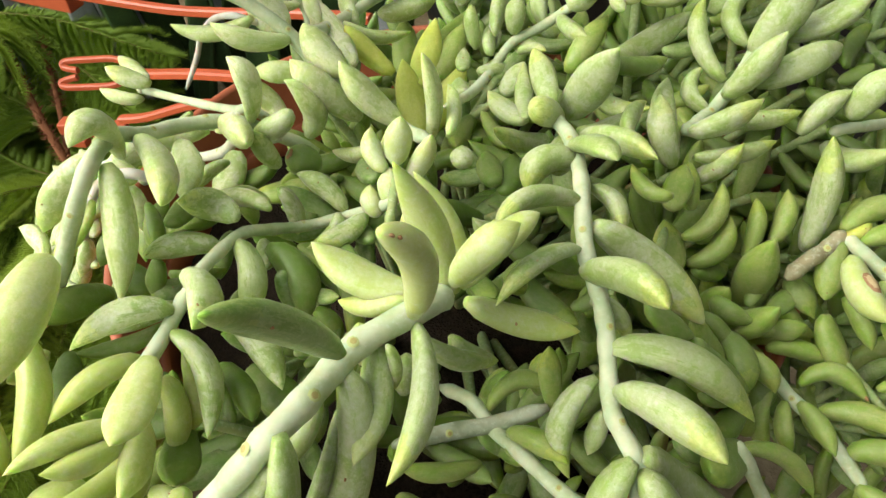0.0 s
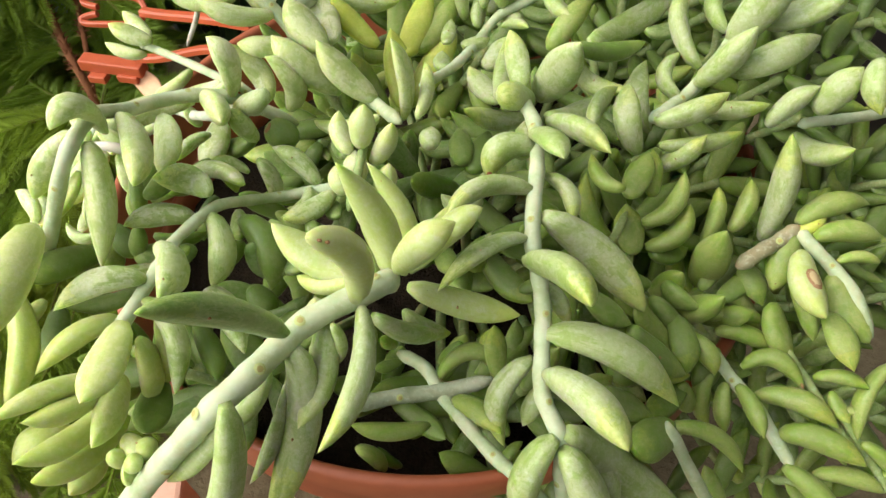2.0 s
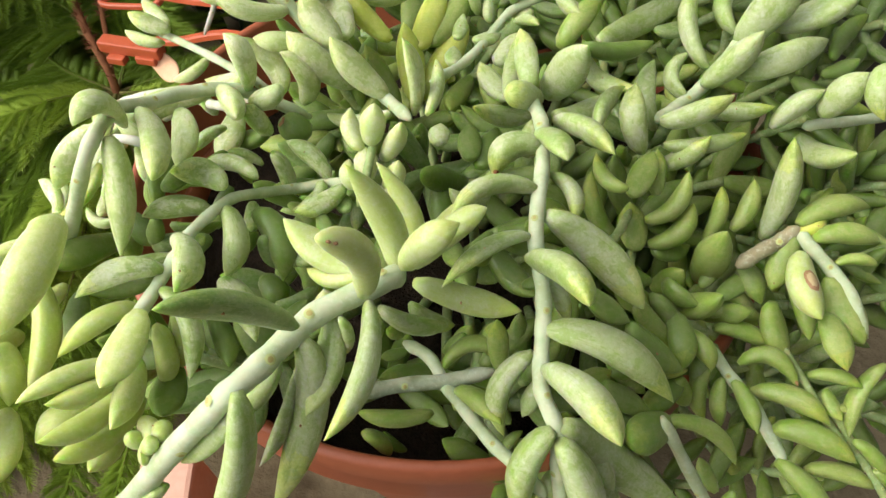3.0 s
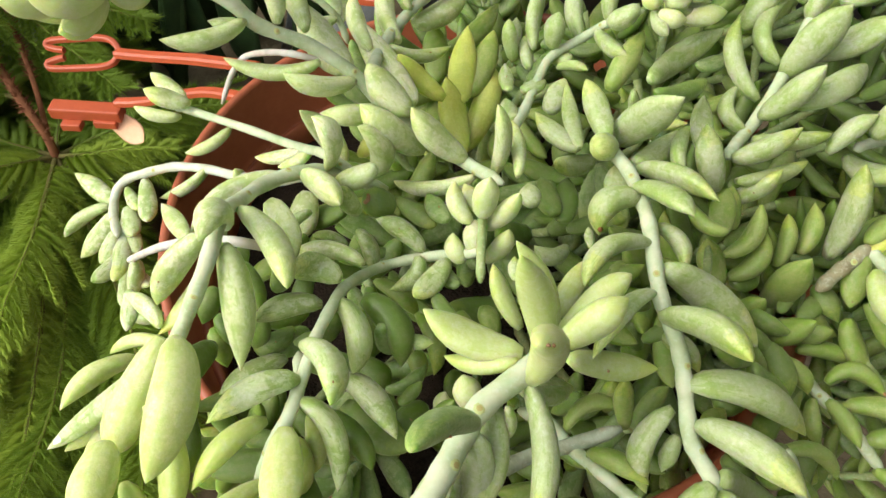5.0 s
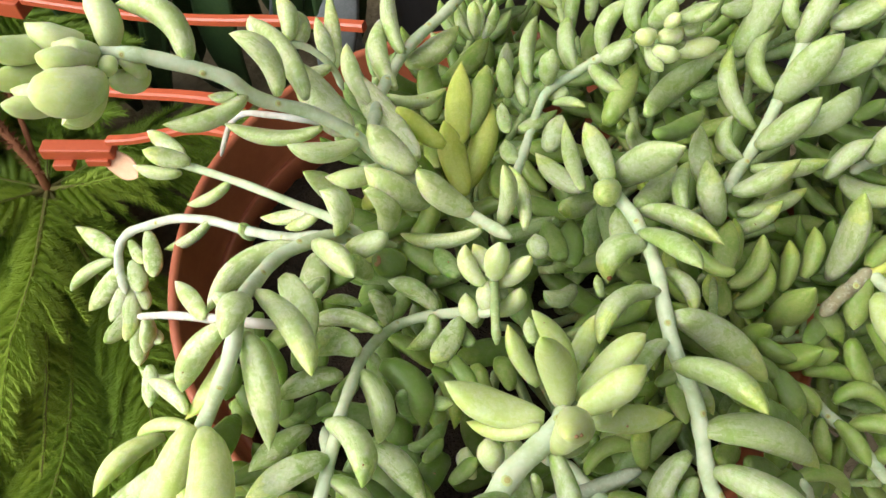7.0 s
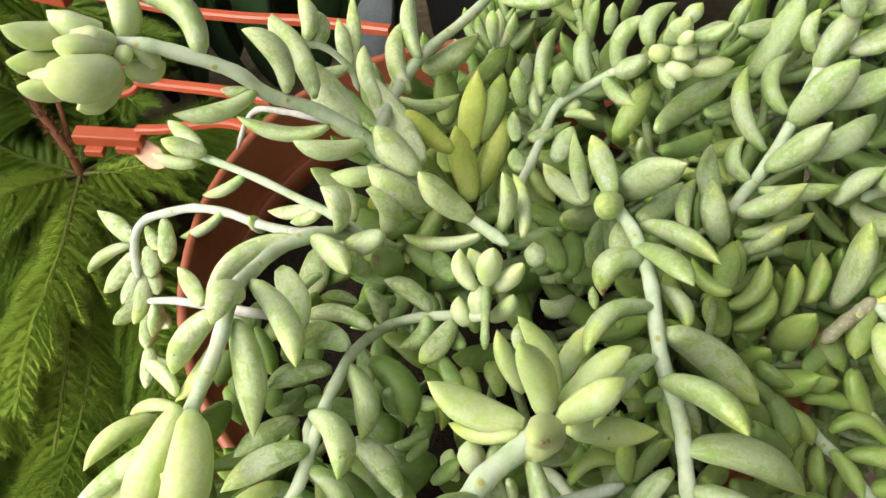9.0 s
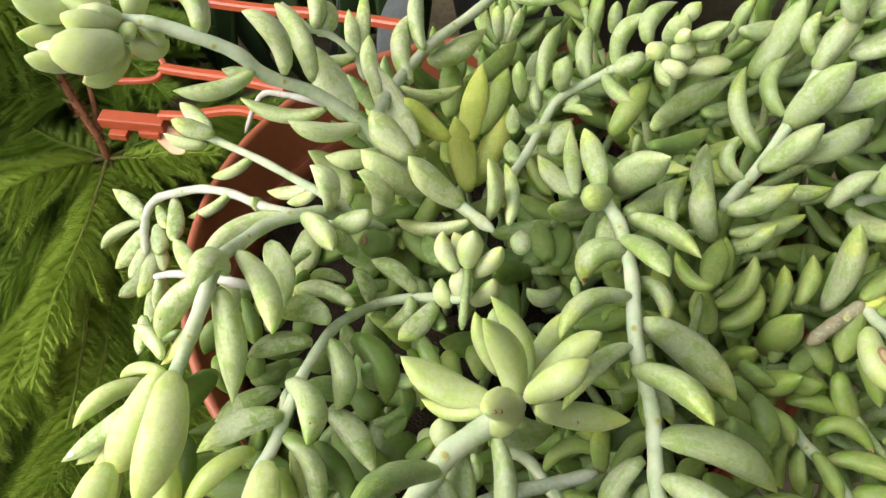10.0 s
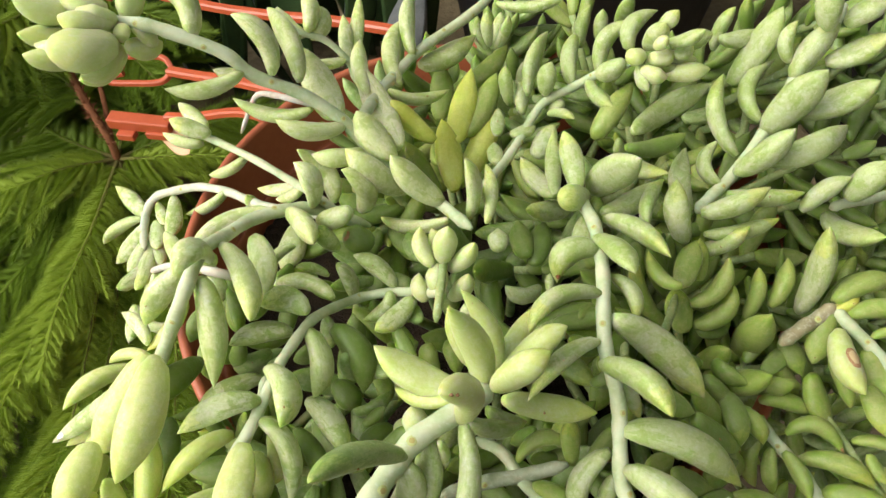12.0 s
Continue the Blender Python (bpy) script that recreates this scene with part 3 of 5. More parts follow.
leaf(s5, (-33, -111, 239), (-24, -107, 246), (0.0, 0.0, 0.0), 4.8, "d")
leaf(s5, (-39, -89, 253), (-29, -93, 255), (0.0, 0.0, 0.0), 4.5, "b")
s11 = stem(1.5, (-15, -83, 270), (-14, -74, 272), (-13, -66, 275), (-12, -62, 277), skin=STEM_GREEN)
leaf(s11, (-13, -66, 278), (-11, -62, 291), (-0.1, 0.5, -0.5), 6.9, "p")
leaf(s11, (-11, -61, 267), (-3, -66, 288), (-0.1, -0.1, 0.2), 6.5, "p")
leaf(s11, (-16, -66, 276), (-20, -56, 283), (-1.7, 0.4, -1.4), 5.9, "p")
leaf(s11, (-15, -71, 267), (-15, -65, 276), (0.0, 0.0, 0.1), 6.6, "p")
leaf(s11, (-11, -64, 254), (-5, -67, 273), (1.0, -2.0, 1.6), 6.2, "p")
leaf(s11, (-18, -71, 264), (-21, -64, 269), (-1.1, -0.7, -0.4), 6.4, "p")
leaf(s11, (-12, -63, 277), (-17, -52, 277), (0.0, 0.0, 0.0), 5.2, "p")
leaf(s11, (-21, -77, 260), (-26, -66, 256), (0.0, 0.0, 0.0), 5.2, "b")
leaf(s11, (5, -52, 265), (5, -43, 265), (-0.0, 0.0, 0.0), 6.5)
leaf(s11, (-6, -87, 277), (-5, -78, 275), (0.0, 0.0, 0.0), 3.7)
leaf(s11, (21, -46, 233), (8, -52, 243), (0.0, -3.1, -1.9), 7.4)
leaf(s11, (22, -66, 259), (22, -59, 261), (0.0, 0.0, 0.0), 3.1)
leaf(s11, (15, -46, 252), (13, -28, 250), (0.0, 0.0, 0.0), 7.7, "d")
leaf(s11, (18, -47, 249), (23, -27, 248), (0.0, 0.0, 0.0), 8.4, "d")
s7 = stem(2.5, (33, -30, 266), (37, -41, 267), (38, -52, 268), (38, -65, 269), (37, -78, 267), (37, -89, 264), (39, -98, 261), (40, -106, 258), (40, -112, 255), (40, -123, 249), (41, -128, 247), (45, -135, 243), (46, -138, 238), (47, -143, 227), (50, -150, 213))
leaf(s7, (42, -38, 263), (59, -62, 274), (1.1, 2.7, 0.3), 8.7)
leaf(s7, (37, -51, 270), (44, -76, 286), (0.7, -0.4, 2.8), 8.1)
leaf(s7, (41, -63, 265), (48, -77, 260), (3.2, 1.3, 0.9), 6.7)
leaf(s7, (40, -80, 267), (71, -95, 242), (1.9, 4.7, -2.5), 10.9)
leaf(s7, (35, -95, 265), (50, -117, 278), (2.6, 1.9, 1.4), 11.1)
leaf(s7, (41, -112, 256), (79, -122, 236), (1.3, 2.1, 6.0), 11.7)
leaf(s7, (38, -55, 268), (24, -64, 263), (-3.4, 3.7, 2.6), 11.1, "e")
leaf(s7, (37, -72, 268), (13, -89, 274), (-3.0, 4.0, 2.8), 8.2)
leaf(s7, (35, -87, 265), (12, -109, 270), (0.1, 3.3, 2.0), 7.0)
leaf(s7, (39, -21, 258), (49, -39, 295), (0.8, 4.5, -4.1), 11.8)
leaf(s7, (37, -24, 259), (26, -38, 274), (-0.5, -2.1, 2.7), 8.6, "h")
leaf(s7, (35, -17, 246), (15, -35, 265), (0.6, 2.8, -6.1), 7.5)
leaf(s7, (38, -96, 255), (48, -105, 248), (0.9, 1.7, 1.4), 6.9)
leaf(s7, (33, -29, 268), (29, -7, 275), (1.1, 0.1, 0.3), 7.7)
leaf(s7, (26, -24, 260), (28, 11, 258), (0.0, 0.0, 0.0), 5.8)
leaf(s7, (26, -23, 258), (15, 0, 254), (0.1, -1.0, -1.5), 8.1)
leaf(s7, (42, -35, 263), (64, -14, 255), (0.2, -0.7, -0.6), 8.7)
leaf(s7, (33, -52, 262), (38, -32, 260), (0.0, 0.0, 0.0), 8.3)
leaf(s7, (56, -41, 264), (66, -18, 261), (-2.3, 0.5, 0.0), 7.4)
s8 = stem(2.4, (76, -31, 258), (83, -22, 255), (93, -12, 256), (105, 2, 264), (116, 17, 275), (127, 29, 286), (132, 35, 296))
leaf(s8, (93, -13, 259), (105, -17, 285), (-0.6, -0.1, -0.3), 10.9)
leaf(s8, (77, -32, 259), (99, -29, 269), (-0.5, -1.2, -1.2), 10.2)
leaf(s8, (90, -19, 254), (115, -24, 260), (-0.0, -1.4, -1.0), 7.6)
leaf(s8, (105, -9, 260), (134, 1, 268), (-3.9, -9.7, 7.2), 9.2)
leaf(s8, (95, -5, 259), (91, 21, 276), (-4.8, 0.7, -0.7), 8.6)
leaf(s8, (88, -16, 255), (90, 2, 260), (-6.1, -0.7, 0.1), 7.2)
leaf(s8, (104, 6, 266), (113, 31, 274), (-7.4, 1.0, -0.1), 8.0)
leaf(s8, (105, 2, 264), (119, 4, 292), (-0.7, 0.7, 0.5), 11.7)
leaf(s8, (116, 9, 267), (140, 6, 285), (0.4, -0.1, 0.2), 11.3)
leaf(s8, (115, 23, 279), (116, 32, 291), (-2.7, 0.4, -0.6), 7.2)
leaf(s8, (116, 18, 275), (130, 29, 292), (-1.1, 0.8, 0.3), 11.1)
leaf(s8, (127, 22, 280), (144, 19, 295), (-0.1, -0.0, -0.1), 10.2)
leaf(s8, (72, -39, 251), (68, -24, 268), (-2.6, -3.7, 3.1), 8.4)
leaf(s8, (79, -20, 243), (78, 2, 256), (-4.5, -3.9, 3.4), 7.8)
leaf(s8, (78, -36, 241), (93, -38, 259), (1.2, -1.2, -0.5), 8.1)
leaf(s8, (79, -37, 253), (107, -30, 253), (0.4, -1.4, -0.9), 7.4)
leaf(s8, (116, -26, 252), (129, -23, 267), (-0.6, 0.8, 0.5), 8.4)
leaf(s8, (128, -21, 244), (137, -44, 260), (1.5, 2.2, -7.9), 8.5)
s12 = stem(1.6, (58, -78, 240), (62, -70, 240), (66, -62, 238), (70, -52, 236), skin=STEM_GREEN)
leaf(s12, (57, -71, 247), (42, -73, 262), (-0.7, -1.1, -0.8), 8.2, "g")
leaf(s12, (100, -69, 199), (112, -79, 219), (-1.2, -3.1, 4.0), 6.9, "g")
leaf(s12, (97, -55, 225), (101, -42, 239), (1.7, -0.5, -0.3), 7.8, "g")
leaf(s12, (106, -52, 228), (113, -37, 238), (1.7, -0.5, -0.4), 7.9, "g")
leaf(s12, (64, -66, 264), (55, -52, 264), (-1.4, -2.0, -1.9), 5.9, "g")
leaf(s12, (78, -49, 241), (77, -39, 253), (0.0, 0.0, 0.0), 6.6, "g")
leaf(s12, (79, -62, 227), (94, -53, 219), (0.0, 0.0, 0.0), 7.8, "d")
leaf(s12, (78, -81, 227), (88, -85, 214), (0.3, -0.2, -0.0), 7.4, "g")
s10 = stem(2.4, (-44, -10, 283), (-38, 27, 267), (-25, 56, 261), (-7, 74, 262), (5, 88, 263))
leaf(s10, (-28, 49, 264), (-29, 85, 270), (-2.7, -0.5, -0.6), 8.6, "l")
leaf(s10, (-33, 31, 264), (-34, 70, 265), (-3.8, -0.0, -0.8), 9.2, "f")
leaf(s10, (-36, 22, 269), (-13, 35, 257), (-1.2, -2.8, -2.3), 7.1, "f")
leaf(s10, (-26, 54, 254), (-2, 76, 252), (-1.0, -2.0, -1.9), 11.0, "f")
leaf(s10, (3, 71, 248), (-1, 86, 254), (-1.4, -0.2, -0.5), 5.7, "l")
leaf(s10, (6, 76, 244), (10, 101, 245), (0.2, 0.2, 0.3), 6.4, "l")
leaf(s10, (-11, 0, 234), (-16, 21, 254), (0.2, 4.0, -4.9), 10.1, "y")
leaf(s10, (-10, 9, 226), (7, 45, 236), (0.7, -4.9, 3.0), 10.4, "y")
leaf(s10, (-11, 17, 245), (-4, 56, 250), (-0.6, -1.0, -0.8), 10.4, "y")
leaf(s10, (-18, 3, 260), (-34, 10, 275), (-0.3, 0.6, 0.0), 7.8, "y")
leaf(s10, (-7, 24, 242), (7, 56, 247), (-0.2, -0.5, -0.7), 10.2, "g")
leaf(s10, (-18, 41, 234), (-18, 66, 244), (0.6, 0.3, 0.3), 10.1, "g")
leaf(s10, (-12, 63, 232), (13, 86, 238), (0.7, -0.3, -0.7), 9.8, "g")
leaf(s10, (-41, -14, 259), (-33, -12, 280), (0.0, 0.0, 0.0), 8.9, "y")
leaf(s10, (-50, -10, 247), (-40, -10, 263), (0.0, 0.0, 0.0), 7.6, "y")
s15 = stem(1.5, (-53, 44, 253), (-56, 49, 261), (-64, 51, 270), (-73, 49, 276), (-76, 49, 279))
leaf(s15, (-72, 49, 275), (-84, 62, 279), (-1.8, -1.4, -1.0), 9.2, "f")
leaf(s15, (-71, 50, 275), (-73, 64, 285), (2.5, 0.3, 0.2), 9.2, "f")
leaf(s15, (-70, 51, 272), (-69, 68, 274), (3.8, -0.7, -0.4), 8.9, "f")
leaf(s15, (-56, 50, 262), (-61, 80, 261), (0.0, 0.0, 0.0), 6.0, "f")
leaf(s15, (-55, 49, 260), (-55, 95, 262), (0.0, 0.0, 0.0), 6.1, "f")
leaf(s15, (-57, 49, 262), (-66, 39, 269), (0.0, 0.0, 0.0), 5.7, "f")
s9 = stem(1.9, (0, -25, 266), (9, -4, 256), (17, 14, 253), (25, 28, 255), (37, 33, 259), (48, 32, 268), (56, 25, 277))
leaf(s9, (53, 25, 279), (45, 31, 269), (0.1, -0.3, -0.3), 9.4)
leaf(s9, (48, 32, 266), (58, 41, 285), (-4.7, 2.4, 1.6), 8.9)
leaf(s9, (57, 30, 280), (67, 42, 289), (-4.8, 1.3, 0.7), 8.2)
leaf(s9, (62, 30, 281), (66, 26, 296), (0.2, 0.2, 0.3), 7.6)
leaf(s9, (60, 23, 285), (53, 19, 286), (-0.0, -0.0, -0.0), 6.7, "p")
leaf(s9, (62, 21, 284), (72, 24, 284), (-0.2, -0.1, -0.2), 6.8, "p")
leaf(s9, (66, 21, 281), (90, 35, 267), (-0.3, -1.5, -1.2), 7.5)
leaf(s9, (60, 24, 278), (61, 10, 278), (-0.8, 0.2, -0.1), 6.4)
leaf(s9, (59, 18, 282), (68, 14, 281), (-0.3, -0.9, -0.5), 6.7, "p")
leaf(s9, (68, 24, 289), (78, 18, 299), (0.1, -0.2, -0.3), 5.7)
leaf(s9, (71, 22, 284), (78, 25, 286), (-0.1, -0.2, -0.2), 5.4)
leaf(s9, (65, 28, 292), (71, 30, 298), (-0.3, -0.1, -0.2), 5.4)
leaf(s9, (63, 22, 288), (66, 19, 295), (-0.1, 0.0, 0.0), 4.5, "p")
leaf(s9, (43, 33, 263), (52, 15, 264), (-1.0, 0.0, -1.1), 7.5)
leaf(s9, (37, 34, 260), (40, 59, 265), (-1.9, 0.1, 0.1), 8.5)
leaf(s9, (17, 26, 252), (20, 46, 253), (-1.2, -0.2, -0.6), 6.6)
leaf(s9, (19, 32, 257), (29, 66, 261), (-2.1, 0.5, -0.4), 8.4)
leaf(s9, (27, 23, 254), (36, 13, 261), (0.2, 1.0, 0.7), 4.7)
leaf(s9, (32, 26, 255), (27, 36, 252), (0.4, -0.1, 0.0), 7.4)
leaf(s9, (12, 12, 254), (22, 19, 252), (-0.3, -0.6, -0.6), 7.1)
leaf(s9, (6, -6, 258), (5, 7, 255), (-0.3, -0.2, -0.2), 6.0)
leaf(s9, (6, 9, 257), (7, 26, 255), (0.0, 0.0, 0.0), 5.2)
leaf(s9, (21, 4, 250), (29, 17, 254), (-0.2, -0.0, -0.5), 8.2)
leaf(s9, (44, 9, 254), (60, 29, 265), (-1.8, -3.2, 1.4), 8.2, "g")
leaf(s9, (58, 7, 260), (88, 23, 269), (1.6, 9.1, -9.1), 9.1)
leaf(s9, (53, 7, 255), (73, -3, 247), (-2.8, 4.1, -9.3), 7.4)
leaf(s9, (42, -24, 261), (39, -1, 255), (-0.5, -1.2, -0.4), 5.8, "b")
leaf(s9, (50, -18, 278), (76, 1, 265), (-1.0, -1.9, -2.0), 7.6, "d")
leaf(s9, (96, 25, 267), (112, 39, 292), (0.8, 0.2, 0.5), 10.3)
leaf(s9, (91, 35, 281), (107, 41, 280), (-0.0, -0.3, -0.4), 7.3)
leaf(s9, (93, 44, 268), (99, 50, 284), (-1.0, 0.5, 0.1), 7.5)
leaf(s9, (43, 61, 256), (46, 69, 272), (-1.4, -0.0, -0.4), 7.3)
leaf(s9, (50, 61, 260), (51, 66, 272), (0.0, 0.0, 0.0), 5.5)
leaf(s9, (62, 80, 251), (65, 78, 270), (-0.5, 0.2, 0.1), 6.7)
leaf(s9, (19, 71, 226), (24, 95, 223), (-0.2, -0.1, -0.1), 6.5)
leaf(s9, (79, 16, 258), (94, 22, 257), (0.0, 0.0, 0.0), 6.4, "b")
leaf(s9, (135, -4, 257), (147, 0, 261), (0.0, 0.0, 0.0), 5.6, "d")
s6 = stem(3.5, (1, -105, 270), (-5, -112, 274), (-18, -121, 274), (-24, -128, 274), (-30, -138, 275), (-36, -146, 275), (-43, -150, 268), (-54, -153, 254), (-66, -158, 239), (-78, -166, 227), (-88, -175, 218))
leaf(s6, (-22, -130, 281), (-37, -150, 321), (-0.9, 2.5, 1.1), 8.7, "b")
leaf(s6, (-7, -116, 273), (-12, -154, 270), (4.4, -0.4, -0.9), 8.4)
leaf(s6, (-22, -129, 273), (-33, -158, 225), (5.1, 5.5, 1.3), 10.9)
leaf(s6, (-16, -119, 270), (-21, -143, 257), (1.3, -0.1, -0.2), 8.9)
leaf(s6, (-25, -131, 260), (-37, -150, 235), (1.7, -0.4, -0.4), 6.5)
leaf(s6, (-28, -133, 269), (-39, -145, 258), (0.0, 0.0, 0.0), 6.7)
leaf(s6, (-33, -147, 278), (-49, -168, 230), (4.1, -0.3, -0.6), 10.9)
leaf(s6, (-36, -150, 270), (-54, -155, 248), (-0.6, 0.4, 0.3), 6.3)
leaf(s6, (-60, -159, 239), (-73, -167, 223), (-1.5, 0.8, 0.7), 7.8)
leaf(s6, (-13, -123, 274), (-14, -125, 258), (1.7, 0.3, 0.0), 4.5)
leaf(s6, (-60, -151, 254), (-68, -144, 250), (0.0, 0.0, 0.0), 5.3, "q")
leaf(s6, (-59, -151, 255), (-61, -145, 251), (0.0, 0.0, 0.0), 5.2, "q")
leaf(s6, (-67, -150, 246), (-67, -151, 255), (0.0, 0.0, 0.0), 4.8, "q")
leaf(s6, (-63, -153, 249), (-66, -154, 249), (0.0, 0.0, 0.0), 5.7, "q")
leaf(s6, (-59, -154, 256), (-63, -152, 254), (0.0, 0.0, 0.0), 4.7, "q")
leaf(s6, (-7, -119, 280), (-11, -128, 316), (4.1, 3.3, 1.3), 8.3, "k")
leaf(s6, (-7, -108, 274), (-32, -97, 281), (0.1, -0.9, -0.4), 9.9, "t")
leaf(s6, (-9, -111, 276), (-27, -103, 266), (0.4, -1.3, -0.8), 7.0, "t")
leaf(s6, (-1, -105, 271), (-10, -102, 310), (2.7, 3.8, -5.8), 8.9, "t")
leaf(s6, (2, -102, 267), (-7, -85, 292), (4.2, 3.7, -5.7), 6.9, "t")
leaf(s6, (2, -109, 279), (17, -106, 295), (-0.3, -2.0, 4.1), 7.8, "t")
leaf(s6, (4, -102, 269), (23, -93, 285), (0.9, 0.7, 3.2), 7.3, "t")
leaf(s6, (5, -110, 273), (34, -106, 255), (-0.7, 1.1, -3.2), 7.5, "t")
leaf(s6, (-6, -109, 257), (12, -102, 238), (-0.5, -2.0, -1.4), 7.7)
leaf(s6, (1, -101, 247), (14, -100, 234), (-0.8, -1.5, -1.0), 6.9)
leaf(s6, (-1, -95, 262), (7, -88, 266), (0.0, 0.0, 0.0), 4.7, "t")
leaf(s4, (-83, -72, 288), (-84, -89, 305), (2.4, 0.4, 8.5), 7.2, "f")
s5b = stem(1.9, (-66, -99, 266), (-65, -110, 270), (-67, -118, 270), (-71, -123, 266), (-78, -130, 253))
leaf(s5b, (-68, -122, 270), (-68, -147, 275), (-0.3, 0.3, 0.2), 9.5, "v")
leaf(s5b, (-75, -115, 259), (-93, -132, 258), (-0.5, 2.3, 1.5), 7.9, "v")
leaf(s5b, (-75, -130, 254), (-90, -151, 271), (-0.6, 1.3, 1.0), 7.4, "v")
leaf(s5b, (-75, -134, 255), (-84, -150, 269), (0.5, -0.9, -0.7), 7.7, "v")
leaf(s5b, (-77, -133, 245), (-87, -157, 261), (0.5, -0.6, -0.5), 7.6, "v")
leaf(s5b, (-77, -132, 235), (-87, -158, 251), (0.5, -0.6, -0.5), 8.5, "v")
leaf(s5b, (-92, -128, 220), (-88, -154, 230), (1.1, -0.5, -0.0), 9.7, "v")
leaf(s5b, (-76, -126, 248), (-71, -151, 258), (1.6, 0.8, 0.3), 8.8, "v")
leaf(s5b, (-67, -122, 261), (-71, -129, 236), (1.8, 0.4, 0.1), 8.1, "v")
leaf(s5b, (-126, -113, 232), (-122, -136, 252), (0.2, 0.2, 2.2), 10.0, "v")
leaf(s5b, (-63, -116, 263), (-67, -123, 238), (1.9, 0.3, 0.0), 7.5, "v")
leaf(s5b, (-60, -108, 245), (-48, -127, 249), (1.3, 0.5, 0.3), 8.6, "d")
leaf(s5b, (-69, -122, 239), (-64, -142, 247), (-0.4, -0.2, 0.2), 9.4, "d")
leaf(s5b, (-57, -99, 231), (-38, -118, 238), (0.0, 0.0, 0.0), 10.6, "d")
leaf(s5b, (-117, -94, 234), (-121, -108, 239), (0.0, 0.0, 0.0), 6.1, "v")
leaf(s5b, (-38, -88, 258), (-35, -94, 252), (0.0, 0.0, 0.0), 3.7, "b")
leaf(s5b, (-44, -90, 262), (-41, -92, 248), (0.0, 0.0, 0.0), 5.8, "b")
leaf(s7, (41, -123, 253), (59, -147, 263), (1.6, 1.7, 1.0), 13.1)
leaf(s7, (47, -135, 245), (90, -140, 194), (-0.8, 2.5, 1.0), 11.4)
leaf(s7, (44, -137, 245), (38, -152, 219), (-4.0, 0.6, 0.8), 11.0)
leaf(s7, (46, -140, 244), (58, -154, 212), (1.7, 0.7, 0.3), 12.3)
leaf(s7, (47, -141, 224), (47, -153, 203), (-1.0, -0.0, 0.1), 9.5)
leaf(s7, (52, -131, 233), (64, -143, 218), (0.0, 0.0, 0.0), 9.0)
leaf(s7, (50, -135, 225), (69, -142, 201), (0.0, 0.0, 0.0), 10.2)
leaf(s7, (38, -115, 247), (31, -132, 226), (-5.5, 1.0, 1.3), 8.6)
leaf(s7, (40, -120, 239), (36, -127, 229), (0.0, 0.0, 0.0), 5.1)
t1 = stem(2.2, (-3, -102, 224), (6, -107, 224), (12, -116, 224), (19, -125, 226), (28, -135, 226), (37, -142, 225), (44, -147, 220))
leaf(t1, (16, -119, 227), (30, -132, 234), (0.4, 1.2, 0.6), 8.3, "g")
leaf(t1, (11, -110, 224), (30, -107, 229), (-1.2, 4.5, 2.8), 7.0, "g")
leaf(t1, (29, -112, 227), (27, -104, 246), (-0.1, 0.5, -0.1), 6.1, "g")
leaf(t1, (16, -119, 227), (16, -125, 225), (0.0, 0.0, 0.0), 2.6, "g")
leaf(t1, (-3, -101, 227), (-7, -104, 236), (0.0, 0.0, 0.0), 4.1, "g")
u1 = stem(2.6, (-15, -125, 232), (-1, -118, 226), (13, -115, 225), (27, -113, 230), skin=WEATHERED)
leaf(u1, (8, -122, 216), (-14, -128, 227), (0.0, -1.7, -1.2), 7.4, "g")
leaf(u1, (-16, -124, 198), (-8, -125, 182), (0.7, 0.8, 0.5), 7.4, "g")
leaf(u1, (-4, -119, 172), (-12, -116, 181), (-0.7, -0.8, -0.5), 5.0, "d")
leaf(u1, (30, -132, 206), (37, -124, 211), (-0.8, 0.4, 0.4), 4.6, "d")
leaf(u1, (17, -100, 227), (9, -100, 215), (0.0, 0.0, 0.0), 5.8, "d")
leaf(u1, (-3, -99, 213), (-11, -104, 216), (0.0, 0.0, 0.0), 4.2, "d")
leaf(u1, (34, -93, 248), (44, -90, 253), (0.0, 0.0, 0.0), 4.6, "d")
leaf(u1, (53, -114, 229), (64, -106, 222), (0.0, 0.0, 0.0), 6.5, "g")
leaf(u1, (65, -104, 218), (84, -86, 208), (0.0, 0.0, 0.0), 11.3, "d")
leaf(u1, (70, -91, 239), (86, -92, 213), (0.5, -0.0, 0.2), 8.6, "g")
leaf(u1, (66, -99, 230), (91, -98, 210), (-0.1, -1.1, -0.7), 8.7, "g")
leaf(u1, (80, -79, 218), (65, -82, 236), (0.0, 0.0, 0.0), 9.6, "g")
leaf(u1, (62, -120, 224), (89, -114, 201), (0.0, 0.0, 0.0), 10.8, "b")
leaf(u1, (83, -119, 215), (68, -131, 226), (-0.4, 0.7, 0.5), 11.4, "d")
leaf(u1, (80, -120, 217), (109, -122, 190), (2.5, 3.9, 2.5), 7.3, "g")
v1 = stem(2.2, (78, -122, 225), (90, -127, 200), (103, -135, 178))
leaf(v1, (104, -129, 182), (98, -119, 187), (0.0, 0.0, 0.0), 5.2, "g")
leaf(v1, (88, -101, 209), (94, -104, 195), (0.0, 0.0, 0.0), 6.5, "g")
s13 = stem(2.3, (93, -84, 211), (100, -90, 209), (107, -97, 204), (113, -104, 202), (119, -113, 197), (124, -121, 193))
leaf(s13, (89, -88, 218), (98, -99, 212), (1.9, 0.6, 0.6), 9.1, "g")
